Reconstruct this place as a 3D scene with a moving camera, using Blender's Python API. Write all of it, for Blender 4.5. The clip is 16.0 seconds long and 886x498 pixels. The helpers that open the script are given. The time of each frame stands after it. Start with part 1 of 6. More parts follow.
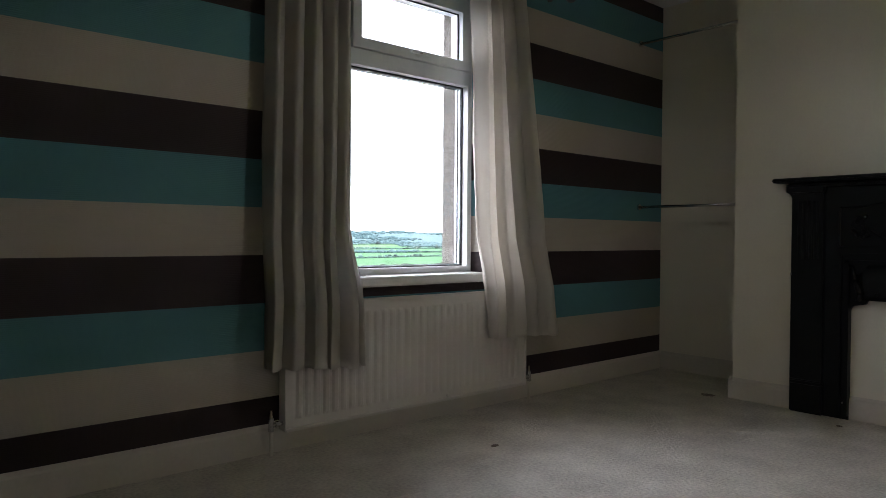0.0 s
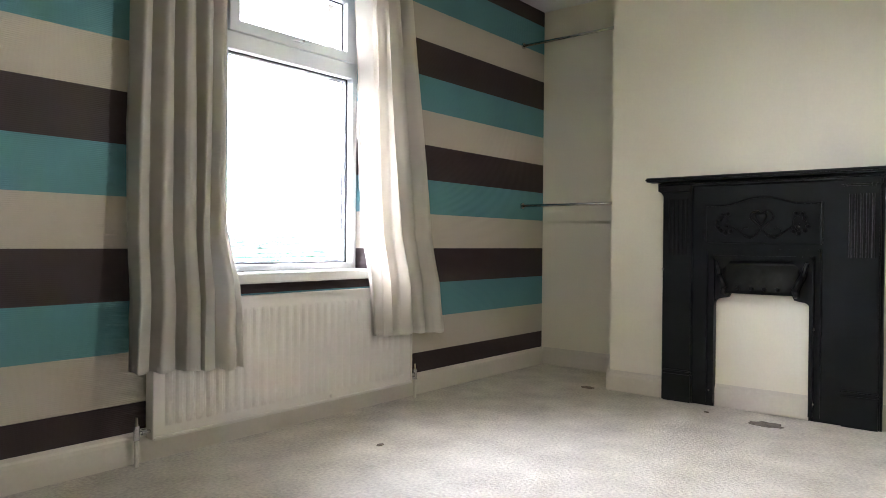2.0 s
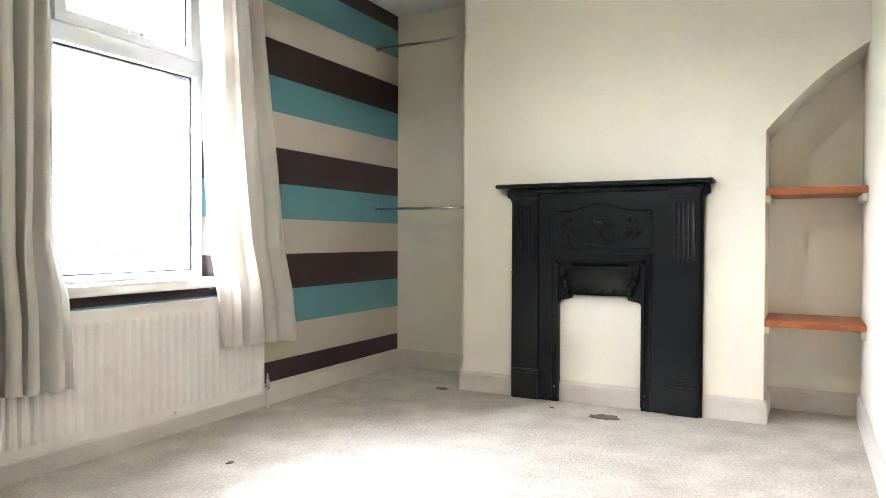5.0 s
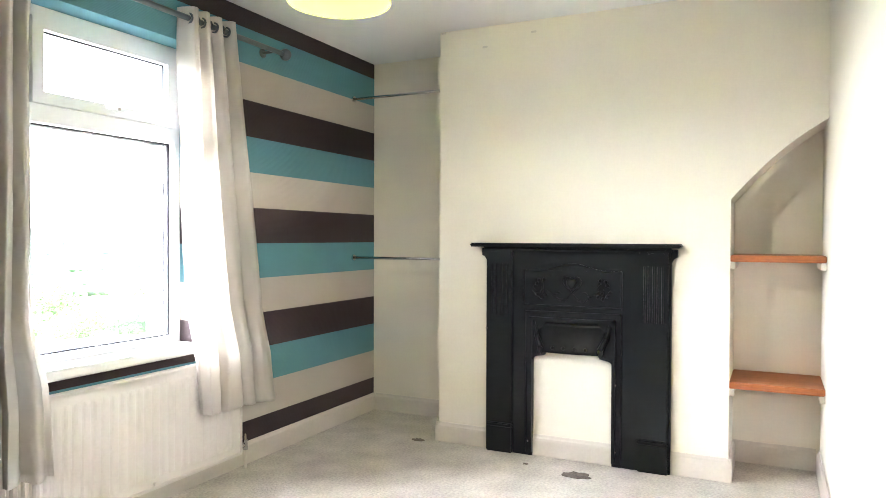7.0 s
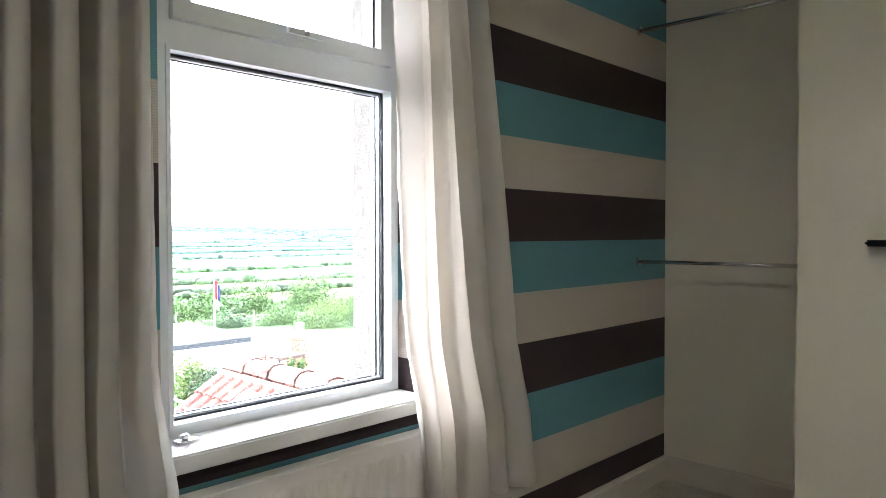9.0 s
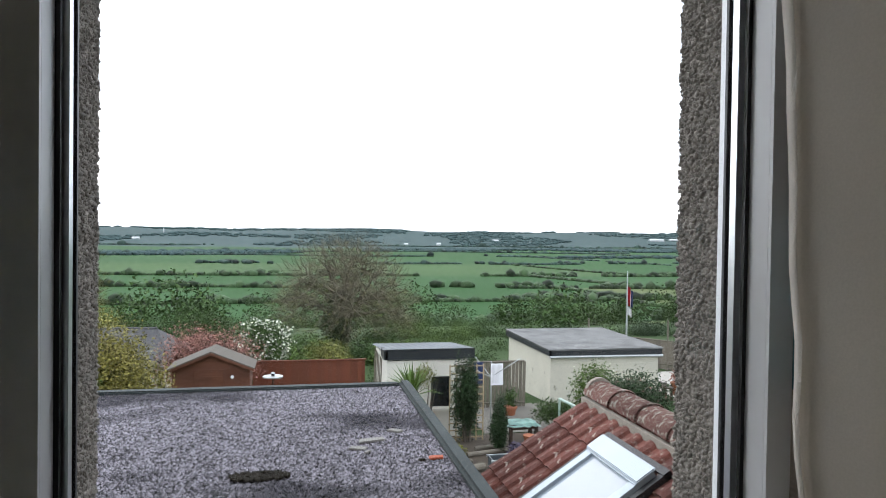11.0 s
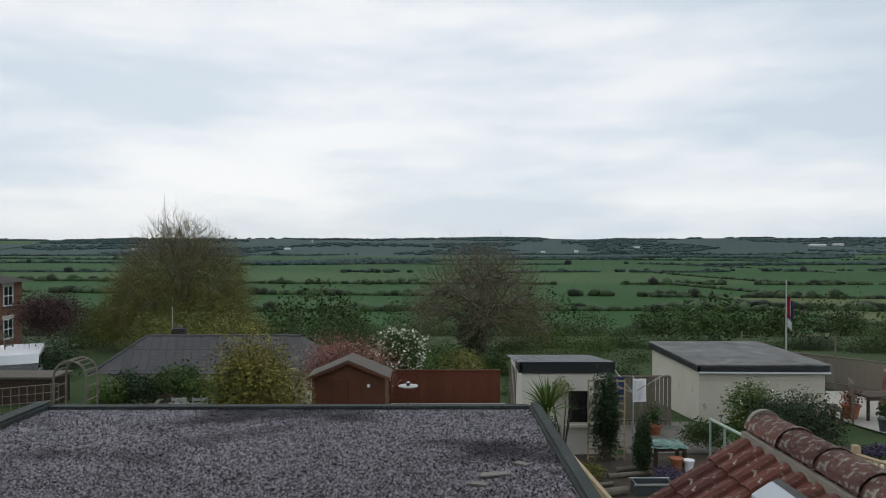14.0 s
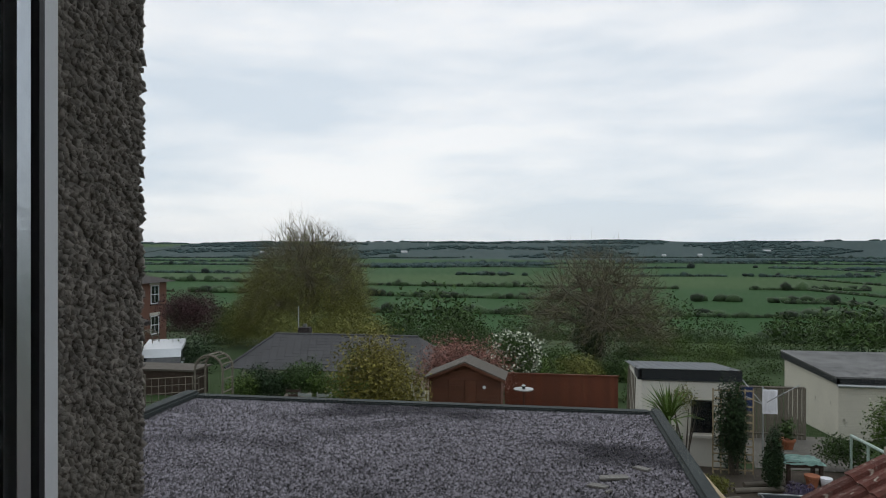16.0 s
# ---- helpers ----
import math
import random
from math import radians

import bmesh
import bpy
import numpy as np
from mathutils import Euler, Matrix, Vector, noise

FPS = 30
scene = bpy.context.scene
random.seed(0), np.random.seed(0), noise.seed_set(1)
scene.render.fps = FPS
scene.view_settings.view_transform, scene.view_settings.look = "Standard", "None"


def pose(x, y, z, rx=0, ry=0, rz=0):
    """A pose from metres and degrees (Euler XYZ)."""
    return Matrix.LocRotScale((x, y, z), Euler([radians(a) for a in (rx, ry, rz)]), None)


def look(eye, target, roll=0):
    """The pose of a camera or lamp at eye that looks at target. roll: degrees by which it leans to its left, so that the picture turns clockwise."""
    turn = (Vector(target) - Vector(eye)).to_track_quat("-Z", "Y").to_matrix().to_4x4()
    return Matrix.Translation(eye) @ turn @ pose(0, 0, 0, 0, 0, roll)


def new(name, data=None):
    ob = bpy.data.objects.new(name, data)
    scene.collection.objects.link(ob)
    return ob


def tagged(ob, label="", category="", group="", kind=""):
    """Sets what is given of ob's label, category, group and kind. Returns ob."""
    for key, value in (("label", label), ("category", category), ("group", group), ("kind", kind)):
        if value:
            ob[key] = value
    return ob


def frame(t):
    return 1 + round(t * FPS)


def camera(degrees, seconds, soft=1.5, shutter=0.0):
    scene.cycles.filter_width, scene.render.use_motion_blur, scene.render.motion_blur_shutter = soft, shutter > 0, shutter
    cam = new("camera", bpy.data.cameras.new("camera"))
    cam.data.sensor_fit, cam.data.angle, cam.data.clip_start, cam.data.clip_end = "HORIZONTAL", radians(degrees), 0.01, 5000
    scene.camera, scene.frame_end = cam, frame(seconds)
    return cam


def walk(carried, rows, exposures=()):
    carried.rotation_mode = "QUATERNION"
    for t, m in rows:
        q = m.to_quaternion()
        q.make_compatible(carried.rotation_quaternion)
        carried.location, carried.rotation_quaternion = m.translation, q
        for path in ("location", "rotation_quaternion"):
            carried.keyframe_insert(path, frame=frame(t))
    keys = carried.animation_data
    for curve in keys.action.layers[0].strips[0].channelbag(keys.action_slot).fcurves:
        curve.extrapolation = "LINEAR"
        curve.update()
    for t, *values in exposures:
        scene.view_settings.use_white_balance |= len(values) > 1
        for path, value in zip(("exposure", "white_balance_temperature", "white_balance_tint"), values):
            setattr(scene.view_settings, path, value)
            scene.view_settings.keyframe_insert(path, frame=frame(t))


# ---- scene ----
cam = camera(65.2, 16.0, soft=0.9)
PATH = [
    (0, (-4.336, -2.636, 0.9), (-3.017, -1.133, 0.866), 0.4),
    (0.5, (-4.327, -2.625, 0.884), (-2.946, -1.179, 0.855), 0.4),
    (1, (-4.325, -2.592, 0.87), (-2.877, -1.212, 0.847), 0.5),
    (1.5, (-4.285, -2.613, 0.843), (-2.797, -1.277, 0.831), 0.4),
    (2, (-4.285, -2.59, 0.854), (-2.738, -1.323, 0.836), 0.5),
    (2.5, (-4.277, -2.583, 0.859), (-2.682, -1.375, 0.839), 0.5),
    (3, (-4.26, -2.591, 0.857), (-2.627, -1.436, 0.838), 0.4),
    (3.5, (-4.239, -2.62, 0.851), (-2.576, -1.51, 0.838), 0.4),
    (4, (-4.253, -2.607, 0.879), (-2.549, -1.562, 0.859), 0.4),
    (6.3, (-4.337, -2.599, 0.973), (-2.531, -1.74, 0.945), 0.0),
    (6.5, (-4.37, -2.673, 1.02), (-2.57, -1.802, 0.993), 0.2),
    (7, (-4.335, -2.622, 1.25), (-2.53, -1.762, 1.217), 0.2),
    (7.5, (-4.191, -2.427, 1.325), (-2.406, -1.527, 1.282), 0.3),
    (8, (-3.999, -2.147, 1.308), (-2.303, -1.088, 1.26), 0.1),
    (8.5, (-3.694, -1.867, 1.291), (-2.079, -0.688, 1.246), -0.0),
    (9, (-3.299, -1.625, 1.244), (-1.861, -0.236, 1.2), -0.1),
    (9.5, (-2.93, -1.363, 1.222), (-1.743, 0.246, 1.187), -0.3),
    (9.6, (-2.86, -1.315, 1.218), (-1.727, 0.333, 1.189), -0.3),
    (9.8, (-2.736, -1.216, 1.207), (-1.706, 0.499, 1.181), -0.1),
    (10, (-2.615, -1.127, 1.191), (-1.709, 0.656, 1.172), -0.3),
    (10.2, (-2.523, -1.025, 1.183), (-1.735, 0.813, 1.154), 0.1),
    (12.3, (-2.110, -0.120, 1.200), (-1.984, 1.876, 1.180), 0.1),
    (12.5, (-2.110, -0.120, 1.200), (-1.995, 1.877, 1.180), 0.1),
    (13, (-2.115, -0.115, 1.200), (-2.023, 1.883, 1.183), 0.1),
    (13.2, (-2.115, -0.115, 1.200), (-2.036, 1.883, 1.183), 0.1),
    (13.5, (-2.120, -0.110, 1.200), (-2.061, 1.889, 1.185), 0.1),
    (14, (-2.125, -0.110, 1.200), (-2.102, 1.890, 1.187), 0.1),
    (14.5, (-2.130, -0.110, 1.200), (-2.151, 1.890, 1.188), 0.1),
    (15, (-2.150, -0.110, 1.200), (-2.227, 1.888, 1.190), 0.1),
    (15.5, (-2.165, -0.110, 1.200), (-2.315, 1.884, 1.190), 0.1),
    (15.7, (-2.156, -0.158, 1.200), (-2.358, 1.832, 1.192), 0.1),
    (16, (-2.144, -0.218, 1.200), (-2.450, 1.758, 1.195), 0.1),
]
EXPOSE = [(0, 3.3, 6000, 15), (0.5, 4.1, 6000, 15), (1.0, 4.8, 6000, 15), (1.6, 5.25, 6000, 15), (4, 5.65, 6000, 15), (6.4, 6.55, 6000, 15), (7.1, 6.45, 6000, 15), (7.5, 5.85, 6000, 15), (8, 5.4, 6000, 15),
          (9, 4.7, 6000, 15), (9.4, 4.0, 6000, 15), (10, 2.5, 6200, 13), (10.2, 2.3, 6200, 13), (12.3, 0.0, 6500, 10), (16, -0.1, 6500, 10)]
walk(cam, [(t, look(eye, target, roll)) for t, eye, target, roll in PATH], EXPOSE)

# ---- daylight: a bright overcast sky ----
world = bpy.data.worlds.new("overcast_sky")
scene.world = world
world.use_nodes = True
wn, wl = world.node_tree.nodes, world.node_tree.links
wn.clear()
w_out = wn.new("ShaderNodeOutputWorld")
w_bg = wn.new("ShaderNodeBackground")
w_sky = wn.new("ShaderNodeTexSky")
w_sky.sky_type = "NISHITA"
w_sky.sun_disc = False
w_sky.sun_elevation, w_sky.sun_rotation = radians(32), radians(-18)
w_co = wn.new("ShaderNodeTexCoord")
w_map = wn.new("ShaderNodeMapping")
w_map.inputs["Scale"].default_value = (1.6, 1.6, 7.0)
w_noise = wn.new("ShaderNodeTexNoise")
w_noise.inputs["Scale"].default_value, w_noise.inputs["Detail"].default_value, w_noise.inputs["Roughness"].default_value = 1.3, 7, 0.52
w_ramp = wn.new("ShaderNodeValToRGB")
w_ramp.color_ramp.elements[0].position, w_ramp.color_ramp.elements[0].color = 0.40, (7.0, 8.0, 9.0, 1)
w_ramp.color_ramp.elements[1].position, w_ramp.color_ramp.elements[1].color = 0.60, (9.9, 10.2, 10.5, 1)
w_mix = wn.new("ShaderNodeMixRGB")
w_mix.inputs[0].default_value = 0.93
wl.new(w_co.outputs["Generated"], w_map.inputs[0])
wl.new(w_map.outputs[0], w_noise.inputs["Vector"])
wl.new(w_noise.outputs["Fac"], w_ramp.inputs[0])
wl.new(w_sky.outputs[0], w_mix.inputs[1])
wl.new(w_ramp.outputs[0], w_mix.inputs[2])
wl.new(w_mix.outputs[0], w_bg.inputs[0])
wl.new(w_bg.outputs[0], w_out.inputs[0])
w_bg.inputs[1].default_value = 0.1
sun_data = bpy.data.lights.new("sun", "SUN")
sun_data.energy, sun_data.angle, sun_data.color = 0.6, radians(75), (1, 0.96, 0.9)
sun = new("sun", sun_data)
sun.matrix_world = look((-22, 60, 40), (-2, 0, 1))

bulb_data = bpy.data.lights.new("lamp_bulb", "POINT")
bulb_data.energy, bulb_data.shadow_soft_size, bulb_data.color = 0.45, 0.02, (1, 0.95, 0.88)
bulb_lamp = new("lamp_bulb", bulb_data)
bulb_lamp.location = (-2.548, -1.416, 1.987)


# ---- materials ----
def material(name, rgb, rough=0.7, metal=0.0, vary=0.12, scale=6.0, fine=120.0, bump=0.15, per=0.0, spec=0.4, dirt=None, dirt_amount=0.0, stretch=(1, 1, 1)):
    """A procedural surface: base colour with coarse and fine variation, fine relief, optional stains."""
    m = bpy.data.materials.new(name)
    m.use_nodes = True
    n, l = m.node_tree.nodes, m.node_tree.links
    b = n["Principled BSDF"]
    b.inputs["Roughness"].default_value, b.inputs["Metallic"].default_value = rough, metal
    b.inputs["Specular IOR Level"].default_value = spec
    co = n.new("ShaderNodeTexCoord")
    mp = n.new("ShaderNodeMapping")
    mp.inputs["Scale"].default_value = stretch
    l.new(co.outputs["Object"], mp.inputs[0])
    big, small = n.new("ShaderNodeTexNoise"), n.new("ShaderNodeTexNoise")
    big.inputs["Scale"].default_value, big.inputs["Detail"].default_value = scale, 5
    small.inputs["Scale"].default_value, small.inputs["Detail"].default_value = fine, 3
    for t in (big, small):
        l.new(mp.outputs[0], t.inputs["Vector"])
    add = n.new("ShaderNodeMath")
    add.operation = "ADD"
    l.new(big.outputs["Fac"], add.inputs[0])
    l.new(small.outputs["Fac"], add.inputs[1])
    rng = n.new("ShaderNodeMapRange")
    rng.inputs[1].default_value, rng.inputs[2].default_value = 0.6, 1.4
    rng.inputs[3].default_value, rng.inputs[4].default_value = 1 - vary, 1 + vary
    l.new(add.outputs[0], rng.inputs[0])
    last = rng.outputs[0]
    if per:
        oi = n.new("ShaderNodeObjectInfo")
        pr = n.new("ShaderNodeMapRange")
        pr.inputs[3].default_value, pr.inputs[4].default_value = 1 - per, 1 + per
        l.new(oi.outputs["Random"], pr.inputs[0])
        mu = n.new("ShaderNodeMath")
        mu.operation = "MULTIPLY"
        l.new(last, mu.inputs[0])
        l.new(pr.outputs[0], mu.inputs[1])
        last = mu.outputs[0]
    col = n.new("ShaderNodeVectorMath")
    col.operation = "SCALE"
    col.inputs[0].default_value = rgb
    l.new(last, col.inputs["Scale"])
    out = col.outputs[0]
    if dirt:
        spots = n.new("ShaderNodeTexNoise")
        spots.inputs["Scale"].default_value, spots.inputs["Detail"].default_value = scale * 2.3, 6
        l.new(mp.outputs[0], spots.inputs["Vector"])
        ramp = n.new("ShaderNodeValToRGB")
        ramp.color_ramp.elements[0].position, ramp.color_ramp.elements[1].position = 0.68 - dirt_amount * 0.4, 0.74 - dirt_amount * 0.3
        l.new(spots.outputs["Fac"], ramp.inputs[0])
        mix = n.new("ShaderNodeMixRGB")
        mix.inputs[2].default_value = (*dirt, 1)
        l.new(ramp.outputs[0], mix.inputs[0])
        l.new(out, mix.inputs[1])
        out = mix.outputs[0]
    l.new(out, b.inputs["Base Color"])
    if bump:
        bp = n.new("ShaderNodeBump")
        bp.inputs["Strength"].default_value, bp.inputs["Distance"].default_value = bump, 0.4 / fine
        l.new(small.outputs["Fac"], bp.inputs["Height"])
        l.new(bp.outputs[0], b.inputs["Normal"])
    return m


STRIPE_BASE, STRIPE = 0.032, 0.197


def wallpaper_material():
    """Level bands of brown, cream and teal paper with fine level ribs."""
    m = material("striped_wallpaper", (0.5, 0.5, 0.5), 0.62, vary=0.06, scale=3, fine=300, bump=0.1, spec=0.3)
    n, l = m.node_tree.nodes, m.node_tree.links
    b = n["Principled BSDF"]
    co = n.new("ShaderNodeTexCoord")
    xyz = n.new("ShaderNodeSeparateXYZ")
    l.new(co.outputs["Object"], xyz.inputs[0])
    f1, f2, f3 = (n.new("ShaderNodeMath") for _ in range(3))
    f1.operation, f2.operation, f3.operation = "SUBTRACT", "DIVIDE", "PINGPONG"
    f1.inputs[1].default_value = STRIPE_BASE
    f2.inputs[1].default_value = STRIPE * 3
    f3.operation = "FRACT"
    l.new(xyz.outputs[2], f1.inputs[0])
    l.new(f1.outputs[0], f2.inputs[0])
    l.new(f2.outputs[0], f3.inputs[0])
    ramp = n.new("ShaderNodeValToRGB")
    ramp.color_ramp.interpolation = "CONSTANT"
    e = ramp.color_ramp.elements
    e[0].position, e[0].color = 0.0, (0.042, 0.028, 0.030, 1)
    e[1].position, e[1].color = 1 / 3, (0.50, 0.45, 0.385, 1)
    e.new(2 / 3).color = (0.11, 0.27, 0.31, 1)
    l.new(f3.outputs[0], ramp.inputs[0])
    old = b.inputs["Base Color"].links[0].from_socket
    mul = n.new("ShaderNodeVectorMath")
    mul.operation = "MULTIPLY"
    two = n.new("ShaderNodeVectorMath")
    two.operation = "SCALE"
    two.inputs["Scale"].default_value = 2.0
    l.new(old, two.inputs[0])
    l.new(two.outputs[0], mul.inputs[0])
    l.new(ramp.outputs[0], mul.inputs[1])
    l.new(mul.outputs[0], b.inputs["Base Color"])
    wave = n.new("ShaderNodeTexWave")
    wave.bands_direction = "Z"
    wave.inputs["Scale"].default_value, wave.inputs["Distortion"].default_value = 45, 0.6
    l.new(co.outputs["Object"], wave.inputs["Vector"])
    bp = n.new("ShaderNodeBump")
    bp.inputs["Strength"].default_value, bp.inputs["Distance"].default_value = 0.25, 0.002
    l.new(wave.outputs["Fac"], bp.inputs["Height"])
    l.new(bp.outputs[0], b.inputs["Normal"])
    return m


def glass_material(name, rgb=(1, 1, 1)):
    m = bpy.data.materials.new(name)
    m.use_nodes = True
    n, l = m.node_tree.nodes, m.node_tree.links
    n.remove(n["Principled BSDF"])
    clear, shiny, mix, fr = n.new("ShaderNodeBsdfTransparent"), n.new("ShaderNodeBsdfGlossy"), n.new("ShaderNodeMixShader"), n.new("ShaderNodeFresnel")
    clear.inputs[0].default_value = (*rgb, 1)
    shiny.inputs["Roughness"].default_value = 0.02
    fr.inputs[0].default_value = 1.25
    l.new(fr.outputs[0], mix.inputs[0])
    l.new(clear.outputs[0], mix.inputs[1])
    l.new(shiny.outputs[0], mix.inputs[2])
    l.new(mix.outputs[0], n["Material Output"].inputs[0])
    return m


def cloth_material(name, rgb, through_rgb, amount):
    m = material(name, rgb, 0.9, vary=0.07, scale=5, fine=420, bump=0.2, spec=0.15)
    n, l = m.node_tree.nodes, m.node_tree.links
    b = n["Principled BSDF"]
    tr, mix = n.new("ShaderNodeBsdfTranslucent"), n.new("ShaderNodeMixShader")
    tr.inputs[0].default_value = (*through_rgb, 1)
    mix.inputs[0].default_value = amount
    l.new(b.outputs[0], mix.inputs[1])
    l.new(tr.outputs[0], mix.inputs[2])
    l.new(mix.outputs[0], n["Material Output"].inputs[0])
    return m


PAPER = wallpaper_material()
CREAM = material("cream_wall_paint", (0.79, 0.74, 0.63), 0.75, vary=0.03, scale=1.6, fine=90, bump=0.06, spec=0.25)
CEIL = material("ceiling_paint", (0.74, 0.73, 0.71), 0.85, vary=0.03, scale=2, fine=70, bump=0.15, spec=0.2)
TRIM = material("aged_white_gloss", (0.64, 0.59, 0.52), 0.42, vary=0.05, scale=4, fine=60, bump=0.05)
CARPET = material("cut_pile_carpet", (0.55, 0.51, 0.455), 0.97, vary=0.3, scale=5, fine=75, bump=1.0, spec=0.05)
UPVC = material("white_upvc", (0.76, 0.77, 0.78), 0.35, vary=0.03, scale=3, fine=50, bump=0.03)
SILLW = material("white_sill_gloss", (0.74, 0.73, 0.71), 0.3, vary=0.05, scale=6, fine=70, bump=0.04)
RUBBER = material("black_gasket_rubber", (0.012, 0.012, 0.014), 0.5, vary=0.1)
SPACER = material("aluminium_spacer", (0.62, 0.64, 0.66), 0.3, 0.9, vary=0.05)
GLASS = glass_material("window_glass")
IRON = material("black_cast_iron", (0.0035, 0.005, 0.006), 0.36, vary=0.25, scale=7, fine=140, bump=0.12, spec=0.3)
RADPAINT = material("radiator_enamel", (0.72, 0.68, 0.63), 0.38, vary=0.03, scale=4, fine=90, bump=0.04)
CURTAIN = cloth_material("cream_curtain_cloth", (0.74, 0.71, 0.66), (0.66, 0.55, 0.42), 0.14)
CHROME = material("chrome", (0.62, 0.62, 0.63), 0.18, 1.0, vary=0.05)
BRASS = material("worn_brass", (0.5, 0.42, 0.3), 0.35, 1.0, vary=0.2)
POLE = material("gunmetal_pole", (0.13, 0.14, 0.16), 0.38, 0.6, vary=0.1)
SHELF = material("stained_pine", (0.36, 0.115, 0.035), 0.45, vary=0.3, scale=5, fine=60, bump=0.1, stretch=(3, 0.5, 3))
BATTEN = material("cream_batten", (0.68, 0.63, 0.52), 0.6, vary=0.05)
SHADE = cloth_material("lime_shade_cloth", (0.58, 0.64, 0.05), (0.72, 0.76, 0.04), 0.5)
DASH = material("pebble_dash", (0.21, 0.19, 0.165), 0.95, vary=0.45, scale=40, fine=160, bump=1.0, spec=0.2)


# ---- building helpers ----
def box(bm, x0, x1, y0, y1, z0, z1):
    vs = [bm.verts.new((x, y, z)) for z in (z0, z1) for x, y in ((x0, y0), (x1, y0), (x1, y1), (x0, y1))]
    for f in ((3, 2, 1, 0), (4, 5, 6, 7), (0, 1, 5, 4), (1, 2, 6, 5), (2, 3, 7, 6), (3, 0, 4, 7)):
        bm.faces.new([vs[i] for i in f])
    return vs


def boxes(*dims):
    bm = bmesh.new()
    for d in dims:
        box(bm, *d)
    return bm


def soft_box(x0, x1, y0, y1, z0, z1, r=0.004, segments=2):
    bm = boxes((x0, x1, y0, y1, z0, z1))
    bmesh.ops.bevel(bm, geom=bm.edges[:], offset=r, segments=segments, affect="EDGES")
    return bm


def tube(bm, a, b, r0, r1=None, n=12, cap=True):
    """A round bar from a to b."""
    a, b = Vector(a), Vector(b)
    r1 = r0 if r1 is None else r1
    q = (b - a).to_track_quat("Z", "Y")
    rings = []
    for p, r in ((a, r0), (b, r1)):
        rings.append([bm.verts.new(p + q @ Vector((r * math.cos(6.28318 * i / n), r * math.sin(6.28318 * i / n), 0))) for i in range(n)])
    for i in range(n):
        bm.faces.new((rings[0][i], rings[0][(i + 1) % n], rings[1][(i + 1) % n], rings[1][i]))
    if cap:
        bm.faces.new(rings[0][::-1])
        bm.faces.new(rings[1])
    return bm


def bar(*args, **kw):
    return tube(bmesh.new(), *args, **kw)


def prism(points, axis, lo, hi):
    """A closed outline (two coordinates a point) pushed along an axis from lo to hi."""
    bm = bmesh.new()

    def place(p, v):
        q = list(p)
        q.insert(axis, v)
        return q
    a, b = ([bm.verts.new(place(p, v)) for p in points] for v in (lo, hi))
    k = len(points)
    for i in range(k):
        bm.faces.new((a[i], a[(i + 1) % k], b[(i + 1) % k], b[i]))
    bm.faces.new(a[::-1])
    bm.faces.new(b)
    bmesh.ops.recalc_face_normals(bm, faces=bm.faces)
    return bm


def origin_of(ob):
    p = Vector((0, 0, 0))
    while ob:
        p += ob.location
        ob = ob.parent
    return p


def part(name, bm, mat, parent=None, label="", smooth=False):
    me = bpy.data.meshes.new(name)
    if parent is not None:
        bmesh.ops.translate(bm, verts=bm.verts, vec=-origin_of(parent))
    if smooth:
        for f in bm.faces:
            f.smooth = True
    bm.to_mesh(me)
    bm.free()
    me.materials.append(mat)
    ob = new(name, me)
    ob.parent = parent
    if label:
        tagged(ob, label)
    return ob


def thing(name, at, label, category="", group="", kind=""):
    ob = new(name)
    ob.empty_display_size = 0.1
    ob.location = at
    return tagged(ob, label, category, group, kind)


def structure(name, bm, mat, label, category="", smooth=False):
    return tagged(part(name, bm, mat, None, "", smooth), label, category, "", "structure")


# ---- the room shell: corner of window wall and alcove at the origin ----
ROOM_W, ROOM_S, CEILING = -5.0, -2.86, 2.50
BREAST, ALC_N, ALC_S = -0.505, -0.775, -2.425
FX0 = -2.54
WX0, WX1, WZ0, WZ1 = -2.585, -1.700, 0.695, 2.205
OX0, OX1, OZ0, OZ1 = -2.503, -1.722, 0.70, 2.16
Y_MID, Y_OUT = 0.235, 0.345

structure("floor", boxes((ROOM_W - 0.15, 0.2, ROOM_S - 0.15, 0.2, -0.2, 0)), CARPET, "worn pale beige cut-pile carpet over the whole floor", "floor")
structure("ceiling", boxes((ROOM_W - 0.15, 0.2, ROOM_S - 0.15, Y_MID, CEILING, CEILING + 0.2)), CEIL, "plain off-white painted ceiling", "ceiling")
wall_window = structure("wall_window", boxes((ROOM_W, WX0, 0, Y_MID, 0, CEILING), (WX1, 0, 0, Y_MID, 0, CEILING), (WX0, WX1, 0, Y_MID, 0, WZ0), (WX0, WX1, 0, Y_MID, WZ1, CEILING), (WX0, FX0, 0.136, Y_MID, WZ0, WZ1)),
          PAPER, "wall with broad level brown, cream and teal wallpaper bands", "wall")
structure("wall_alcove_back", boxes((0, 0.15, ROOM_S - 0.15, Y_MID, 0, CEILING), (-0.119, 0, ALC_S + 0.052, ALC_N, 0, CEILING)), CREAM, "cream painted back wall of the open alcove", "wall")


